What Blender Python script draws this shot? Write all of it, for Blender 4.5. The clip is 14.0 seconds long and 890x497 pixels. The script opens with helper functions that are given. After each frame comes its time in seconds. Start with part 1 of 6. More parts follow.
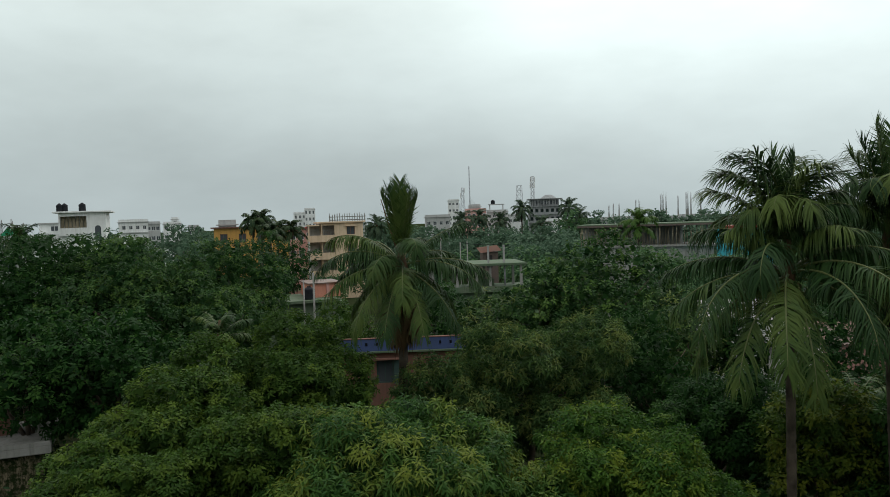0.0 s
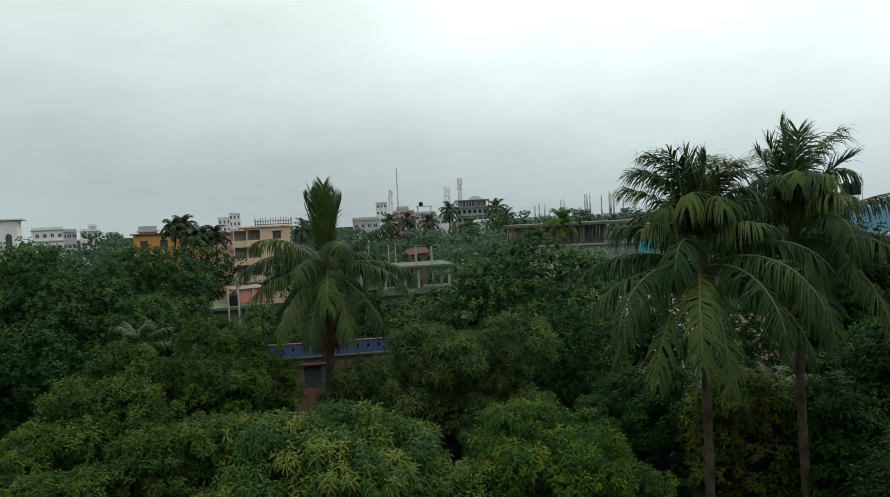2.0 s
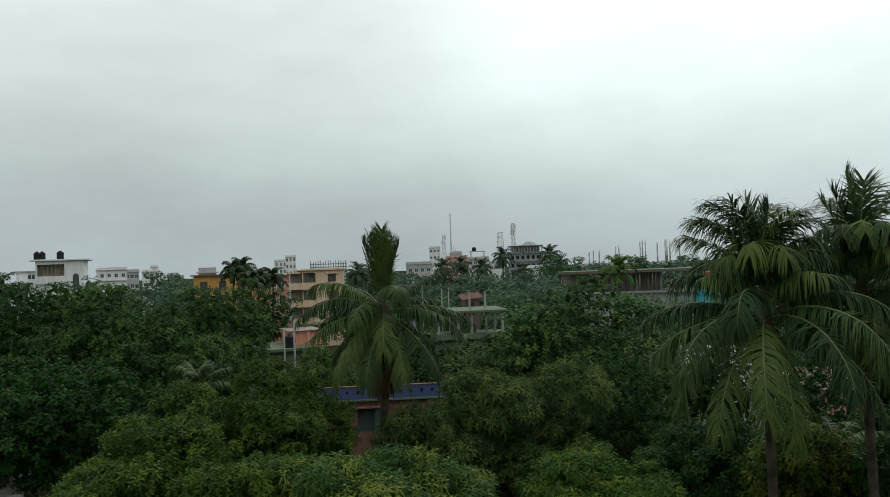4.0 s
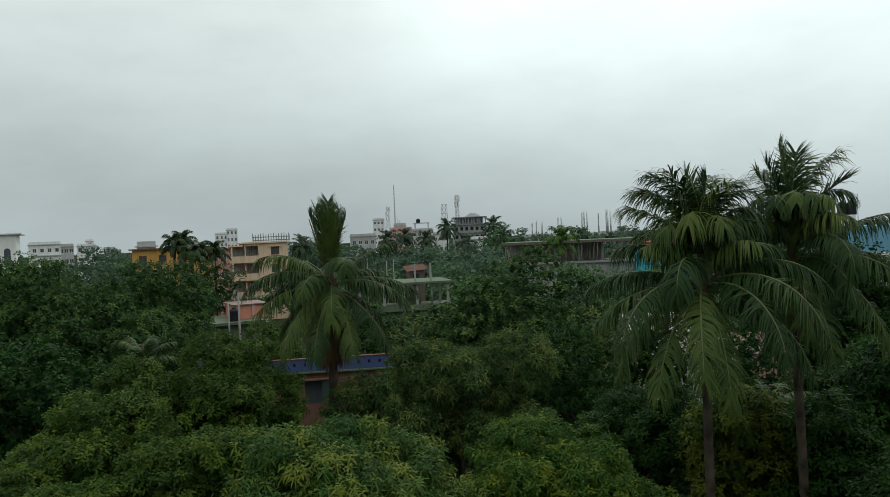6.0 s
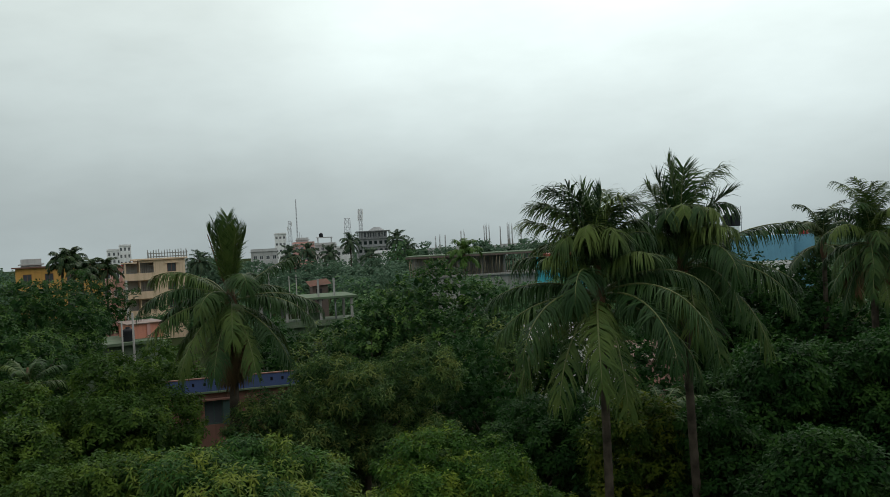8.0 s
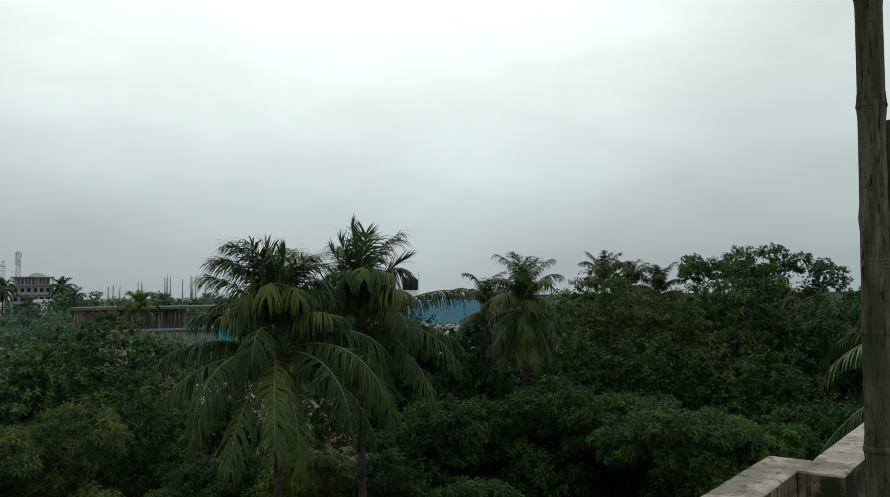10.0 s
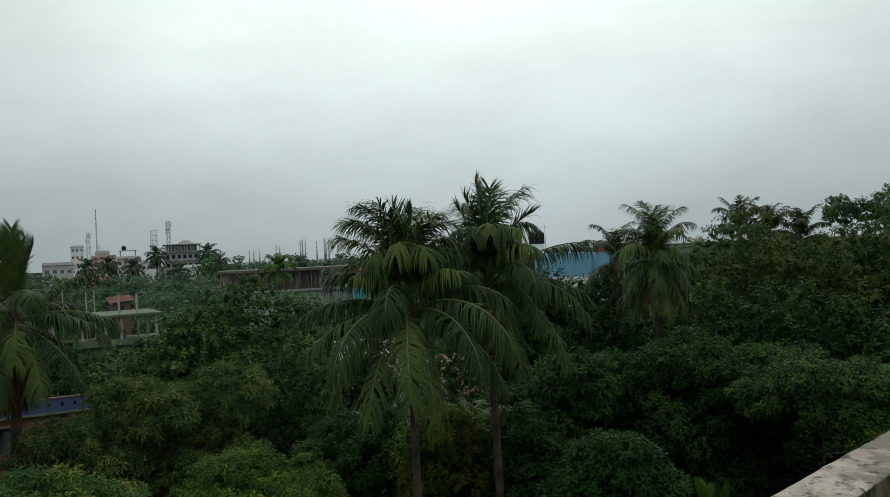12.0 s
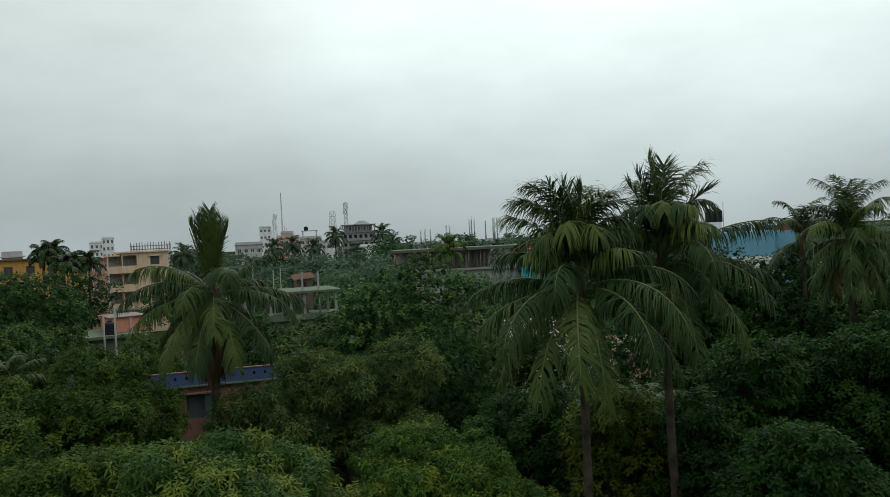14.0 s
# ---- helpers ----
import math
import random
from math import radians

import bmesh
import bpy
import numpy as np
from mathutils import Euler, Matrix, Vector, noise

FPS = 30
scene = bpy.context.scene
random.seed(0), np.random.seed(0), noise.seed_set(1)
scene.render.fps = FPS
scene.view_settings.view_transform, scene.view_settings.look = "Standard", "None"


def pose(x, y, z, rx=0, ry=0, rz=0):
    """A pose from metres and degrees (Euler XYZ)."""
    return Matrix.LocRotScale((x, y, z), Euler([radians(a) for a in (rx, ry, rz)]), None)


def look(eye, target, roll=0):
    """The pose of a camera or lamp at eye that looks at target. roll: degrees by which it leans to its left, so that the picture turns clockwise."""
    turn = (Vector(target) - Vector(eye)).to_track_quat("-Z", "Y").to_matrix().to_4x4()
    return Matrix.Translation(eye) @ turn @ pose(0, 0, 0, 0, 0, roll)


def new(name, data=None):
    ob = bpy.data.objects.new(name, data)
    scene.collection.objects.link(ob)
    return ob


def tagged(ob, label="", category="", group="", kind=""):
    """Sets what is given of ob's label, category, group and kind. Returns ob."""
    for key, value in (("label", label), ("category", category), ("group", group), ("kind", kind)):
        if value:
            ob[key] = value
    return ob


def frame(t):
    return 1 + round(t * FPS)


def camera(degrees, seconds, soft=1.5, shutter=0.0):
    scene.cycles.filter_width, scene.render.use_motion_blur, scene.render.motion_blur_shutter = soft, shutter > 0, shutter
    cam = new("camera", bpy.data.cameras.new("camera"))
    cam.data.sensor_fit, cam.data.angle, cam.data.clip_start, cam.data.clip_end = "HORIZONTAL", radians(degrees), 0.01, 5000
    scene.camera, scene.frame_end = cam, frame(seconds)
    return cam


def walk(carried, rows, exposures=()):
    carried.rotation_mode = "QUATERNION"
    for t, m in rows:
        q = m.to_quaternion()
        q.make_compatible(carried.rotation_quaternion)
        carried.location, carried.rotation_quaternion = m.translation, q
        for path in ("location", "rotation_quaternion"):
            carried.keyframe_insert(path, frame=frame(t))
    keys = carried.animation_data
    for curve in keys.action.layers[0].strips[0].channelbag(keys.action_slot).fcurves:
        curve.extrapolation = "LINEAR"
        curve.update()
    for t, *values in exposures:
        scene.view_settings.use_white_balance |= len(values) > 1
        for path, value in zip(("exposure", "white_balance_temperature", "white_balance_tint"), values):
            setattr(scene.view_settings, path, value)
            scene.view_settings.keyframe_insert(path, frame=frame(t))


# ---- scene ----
# the camera: held by hand on a roof, turning
EYE = (0.0, 0.0, 13.5)
cam = camera(58.72, 14.0, soft=0.85)
PATH = [
    (0.00, pose(0.030, 0.370, 13.482, 87.98, 1.91, -0.00)),
    (0.50, pose(0.088, 0.376, 13.480, 87.80, 1.90, 0.25)),
    (1.00, pose(0.145, 0.367, 13.462, 87.69, 2.50, -1.23)),
    (1.50, pose(0.175, 0.362, 13.463, 87.81, 2.76, -3.22)),
    (2.00, pose(0.195, 0.354, 13.457, 87.92, 2.84, -5.16)),
    (2.50, pose(0.186, 0.340, 13.470, 88.71, 2.75, -7.13)),
    (3.00, pose(0.133, 0.346, 13.498, 90.11, 2.38, -5.69)),
    (3.20, pose(0.122, 0.336, 13.480, 90.61, 2.31, -4.65)),
    (3.73, pose(0.062, 0.250, 13.485, 91.36, 2.16, -2.27)),
    (4.25, pose(0.001, 0.165, 13.490, 91.16, 2.13, -0.86)),
    (4.78, pose(-0.059, 0.079, 13.494, 90.38, 2.25, -0.77)),
    (5.30, pose(-0.120, -0.006, 13.499, 89.36, 2.54, -2.39)),
    (5.50, pose(-0.137, -0.023, 13.497, 88.97, 2.68, -3.38)),
    (6.00, pose(-0.119, -0.042, 13.486, 89.13, 2.50, -5.42)),
    (6.50, pose(-0.126, -0.072, 13.505, 89.60, 2.46, -7.09)),
    (7.00, pose(-0.117, -0.092, 13.490, 89.83, 2.61, -8.34)),
    (7.50, pose(-0.114, -0.097, 13.483, 89.81, 2.79, -9.39)),
    (8.00, pose(-0.112, -0.134, 13.494, 89.78, 3.08, -12.38)),
    (8.50, pose(-0.068, -0.231, 13.486, 90.70, 1.89, -17.35)),
    (9.00, pose(-0.034, -0.303, 13.510, 91.82, 0.68, -23.87)),
    (9.20, pose(-0.010, -0.306, 13.519, 92.11, 0.54, -26.35)),
    (9.62, pose(-0.000, -0.313, 13.524, 92.74, 0.44, -31.20)),
    (10.04, pose(0.010, -0.320, 13.528, 93.27, 0.65, -34.97)),
    (10.46, pose(0.020, -0.327, 13.533, 93.50, 1.07, -37.09)),
    (10.88, pose(0.030, -0.334, 13.537, 93.25, 1.62, -36.99)),
    (11.30, pose(0.040, -0.340, 13.542, 92.32, 2.20, -34.11)),
    (11.50, pose(0.032, -0.342, 13.544, 91.69, 2.47, -31.98)),
    (12.00, pose(0.023, -0.308, 13.527, 90.22, 2.62, -25.56)),
    (12.50, pose(0.018, -0.282, 13.519, 89.60, 2.56, -19.27)),
    (13.00, pose(0.011, -0.263, 13.515, 89.56, 2.72, -15.36)),
    (13.50, pose(0.012, -0.252, 13.531, 89.46, 2.77, -13.85)),
    (14.00, pose(-0.004, -0.262, 13.533, 89.29, 2.80, -13.42)),
]
walk(cam, PATH, ((0.0, 0.25), (1.5, 0.28), (2.5, 0.32), (3.2, 0.19), (7.5, 0.13), (9.0, 0.03), (11.3, -0.06), (12.5, 0.05), (14.0, 0.1)))

# ---- light: an overcast sky, brighter where the sun stands behind the cloud ----
SUN_AZ, SUN_EL = 29.0, 52.0
world = bpy.data.worlds.new("overcast")
world.use_nodes = True
scene.world = world
wt = world.node_tree
wt.nodes.clear()


def wnode(kind, **values):
    n = wt.nodes.new(kind)
    for key, value in values.items():
        n.inputs[key].default_value = value
    return n


w_out = wnode("ShaderNodeOutputWorld")
w_bg = wnode("ShaderNodeBackground", Strength=1.0)
w_sky = wt.nodes.new("ShaderNodeTexSky")
w_sky.sky_type = "NISHITA"
w_sky.sun_disc = False
w_sky.sun_elevation = radians(SUN_EL)
w_sky.sun_rotation = radians(SUN_AZ)
w_sky.dust_density = 6.0
w_dim = wt.nodes.new("ShaderNodeVectorMath")
w_dim.operation = "SCALE"
w_dim.inputs["Scale"].default_value = 0.06
wt.links.new(w_sky.outputs["Color"], w_dim.inputs[0])
w_tc = wt.nodes.new("ShaderNodeTexCoord")
w_sep = wt.nodes.new("ShaderNodeSeparateXYZ")
wt.links.new(w_tc.outputs["Generated"], w_sep.inputs[0])
w_ramp = wt.nodes.new("ShaderNodeValToRGB")
w_ramp.color_ramp.interpolation = "B_SPLINE"
w_el = w_ramp.color_ramp.elements
w_el[0].position, w_el[0].color = 0.0, (0.395, 0.46, 0.47, 1)
w_el[1].position, w_el[1].color = 1.0, (2.0, 2.17, 2.08, 1)
for at_z, shade in ((0.06, (0.43, 0.5, 0.508, 1)), (0.15, (0.545, 0.628, 0.628, 1)), (0.27, (0.73, 0.83, 0.815, 1)), (0.45, (0.95, 1.05, 1.0, 1)), (0.7, (1.5, 1.64, 1.57, 1))):
    e = w_el.new(at_z)
    e.color = shade
wt.links.new(w_sep.outputs["Z"], w_ramp.inputs["Fac"])
# the bright part of the cloud cover round the hidden sun
w_dot = wt.nodes.new("ShaderNodeVectorMath")
w_dot.operation = "DOT_PRODUCT"
w_dot.inputs[1].default_value = (math.sin(radians(SUN_AZ)) * math.cos(radians(26)), math.cos(radians(SUN_AZ)) * math.cos(radians(26)), math.sin(radians(26)))
wt.links.new(w_tc.outputs["Generated"], w_dot.inputs[0])
w_lobe = wt.nodes.new("ShaderNodeMapRange")
w_lobe.interpolation_type = "SMOOTHERSTEP"
w_lobe.inputs["From Min"].default_value = 0.82
w_lobe.inputs["From Max"].default_value = 1.0
w_lobe.inputs["To Min"].default_value = 0.93
w_lobe.inputs["To Max"].default_value = 1.27
wt.links.new(w_dot.outputs["Value"], w_lobe.inputs["Value"])
# soft cloud structure
w_noise = wnode("ShaderNodeTexNoise", Scale=2.6, Detail=5.0, Roughness=0.55)
w_map = wt.nodes.new("ShaderNodeMapping")
w_map.inputs["Scale"].default_value = (1.0, 1.0, 2.6)
w_map.inputs["Location"].default_value = (3.7, 1.2, 0.4)
wt.links.new(w_tc.outputs["Generated"], w_map.inputs["Vector"])
wt.links.new(w_map.outputs["Vector"], w_noise.inputs["Vector"])
w_nr = wt.nodes.new("ShaderNodeMapRange")
w_nr.inputs["From Min"].default_value = 0.3
w_nr.inputs["From Max"].default_value = 0.7
w_nr.inputs["To Min"].default_value = 0.87
w_nr.inputs["To Max"].default_value = 1.12
wt.links.new(w_noise.outputs["Fac"], w_nr.inputs["Value"])
w_mul = wt.nodes.new("ShaderNodeMath")
w_mul.operation = "MULTIPLY"
wt.links.new(w_lobe.outputs["Result"], w_mul.inputs[0])
wt.links.new(w_nr.outputs["Result"], w_mul.inputs[1])
w_sc = wt.nodes.new("ShaderNodeVectorMath")
w_sc.operation = "SCALE"
wt.links.new(w_ramp.outputs["Color"], w_sc.inputs[0])
wt.links.new(w_mul.outputs["Value"], w_sc.inputs["Scale"])
w_mix = wt.nodes.new("ShaderNodeMix")
w_mix.data_type = "RGBA"
w_mix.inputs["Factor"].default_value = 0.95
wt.links.new(w_dim.outputs["Vector"], w_mix.inputs["A"])
wt.links.new(w_sc.outputs["Vector"], w_mix.inputs["B"])
wt.links.new(w_mix.outputs["Result"], w_bg.inputs["Color"])
wt.links.new(w_bg.outputs["Background"], w_out.inputs["Surface"])

sun = new("sun", bpy.data.lights.new("sun", "SUN"))
sun.data.energy = 0.6
sun.data.angle = radians(30)
sun.data.color = (1.0, 0.98, 0.94)
sun.matrix_world = look((60 * math.sin(radians(SUN_AZ)), 60 * math.cos(radians(SUN_AZ)), 60 * math.tan(radians(SUN_EL))), (0, 0, 0))


# ---- materials ----
def material(name, base, other, scale=1.0, rough=0.8, bump=0.3, streak=0.0, stain=(0.05, 0.05, 0.04), metal=0.0, fine=18.0, shine=0.3):
    """A surface with broad patches, fine grain, relief and, where wanted, stains that run down."""
    m = bpy.data.materials.new(name)
    m.use_nodes = True
    nt = m.node_tree
    bsdf = nt.nodes["Principled BSDF"]
    bsdf.inputs["Roughness"].default_value = rough
    bsdf.inputs["Metallic"].default_value = metal
    bsdf.inputs["Specular IOR Level"].default_value = shine
    tc = nt.nodes.new("ShaderNodeTexCoord")

    def noise_node(sc, detail, vec=None):
        n = nt.nodes.new("ShaderNodeTexNoise")
        n.inputs["Scale"].default_value = sc
        n.inputs["Detail"].default_value = detail
        n.inputs["Roughness"].default_value = 0.6
        nt.links.new(vec or tc.outputs["Object"], n.inputs["Vector"])
        return n

    def mix(fac, a, b):
        n = nt.nodes.new("ShaderNodeMix")
        n.data_type = "RGBA"
        nt.links.new(fac, n.inputs["Factor"])
        for sock, val in (("A", a), ("B", b)):
            if isinstance(val, tuple):
                n.inputs[sock].default_value = (*val, 1)
            else:
                nt.links.new(val, n.inputs[sock])
        return n.outputs["Result"]

    def remap(val, lo, hi, a=0.0, b=1.0):
        n = nt.nodes.new("ShaderNodeMapRange")
        for key, v_ in (("From Min", lo), ("From Max", hi), ("To Min", a), ("To Max", b)):
            n.inputs[key].default_value = v_
        nt.links.new(val, n.inputs["Value"])
        return n.outputs["Result"]

    broad = noise_node(scale, 4)
    grain = noise_node(scale * fine, 5)
    col = mix(remap(broad.outputs["Fac"], 0.35, 0.68), base, other)
    dark = tuple(c * 0.62 for c in base)
    col = mix(remap(grain.outputs["Fac"], 0.5, 0.85, 0, 0.6), col, dark)
    if streak:
        mp = nt.nodes.new("ShaderNodeMapping")
        mp.inputs["Scale"].default_value = (2.6, 2.6, 0.22)
        nt.links.new(tc.outputs["Object"], mp.inputs["Vector"])
        st = noise_node(scale * 2.2, 6, mp.outputs["Vector"])
        col = mix(remap(st.outputs["Fac"], 0.48, 0.72, 0, streak), col, stain)
    nt.links.new(col, bsdf.inputs["Base Color"])
    b = nt.nodes.new("ShaderNodeBump")
    b.inputs["Strength"].default_value = bump
    b.inputs["Distance"].default_value = 0.02
    nt.links.new(grain.outputs["Fac"], b.inputs["Height"])
    nt.links.new(b.outputs["Normal"], bsdf.inputs["Normal"])
    return m


def foliage(name, dark, light, flush, patch=0.5, amount=0.35, rough=0.5, glow=0.33, shine=0.12, tufted=False):
    """Leaves: each leaf a tone of its own, whole sprays of paler growth, some light coming through. tufted: each spray has its own age."""
    m = bpy.data.materials.new(name)
    m.use_nodes = True
    nt = m.node_tree
    bsdf = nt.nodes["Principled BSDF"]
    bsdf.inputs["Roughness"].default_value = rough
    bsdf.inputs["Specular IOR Level"].default_value = shine
    geo = nt.nodes.new("ShaderNodeNewGeometry")
    tc = nt.nodes.new("ShaderNodeTexCoord")
    n1 = nt.nodes.new("ShaderNodeTexNoise")
    n1.inputs["Scale"].default_value = patch
    n1.inputs["Detail"].default_value = 5.0
    n1.inputs["Roughness"].default_value = 0.65
    nt.links.new(tc.outputs["Object"], n1.inputs["Vector"])

    def mixed(fac, a, b):
        n = nt.nodes.new("ShaderNodeMix")
        n.data_type = "RGBA"
        nt.links.new(fac, n.inputs["Factor"])
        for sock, val in (("A", a), ("B", b)):
            if isinstance(val, tuple):
                n.inputs[sock].default_value = (*val, 1)
            else:
                nt.links.new(val, n.inputs[sock])
        return n.outputs["Result"]

    def calc(kind, a, b):
        n = nt.nodes.new("ShaderNodeMath")
        n.operation = kind
        for i, val in enumerate((a, b)):
            if isinstance(val, float):
                n.inputs[i].default_value = val
            else:
                nt.links.new(val, n.inputs[i])
        return n.outputs["Value"]

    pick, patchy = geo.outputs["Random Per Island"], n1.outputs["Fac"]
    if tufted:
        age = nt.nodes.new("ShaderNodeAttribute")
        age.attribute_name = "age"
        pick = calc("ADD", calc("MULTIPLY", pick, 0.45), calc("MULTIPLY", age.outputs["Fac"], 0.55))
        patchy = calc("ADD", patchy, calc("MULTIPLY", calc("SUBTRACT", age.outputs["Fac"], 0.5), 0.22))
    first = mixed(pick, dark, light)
    mr = nt.nodes.new("ShaderNodeMapRange")
    for key, v_ in (("From Min", 0.5), ("From Max", 0.68), ("To Min", 0.0), ("To Max", amount)):
        mr.inputs[key].default_value = v_
    nt.links.new(patchy, mr.inputs["Value"])
    col = mixed(mr.outputs["Result"], first, flush)
    nt.links.new(col, bsdf.inputs["Base Color"])
    tr = nt.nodes.new("ShaderNodeBsdfTranslucent")
    nt.links.new(col, tr.inputs["Color"])
    ms = nt.nodes.new("ShaderNodeMixShader")
    ms.inputs["Fac"].default_value = glow
    nt.links.new(bsdf.outputs["BSDF"], ms.inputs[1])
    nt.links.new(tr.outputs["BSDF"], ms.inputs[2])
    nt.links.new(ms.outputs["Shader"], nt.nodes["Material Output"].inputs["Surface"])
    return m


def glass(name, tint):
    m = bpy.data.materials.new(name)
    m.use_nodes = True
    b = m.node_tree.nodes["Principled BSDF"]
    b.inputs["Base Color"].default_value = (*tint, 1)
    b.inputs["Roughness"].default_value = 0.12
    b.inputs["Specular IOR Level"].default_value = 0.5
    return m


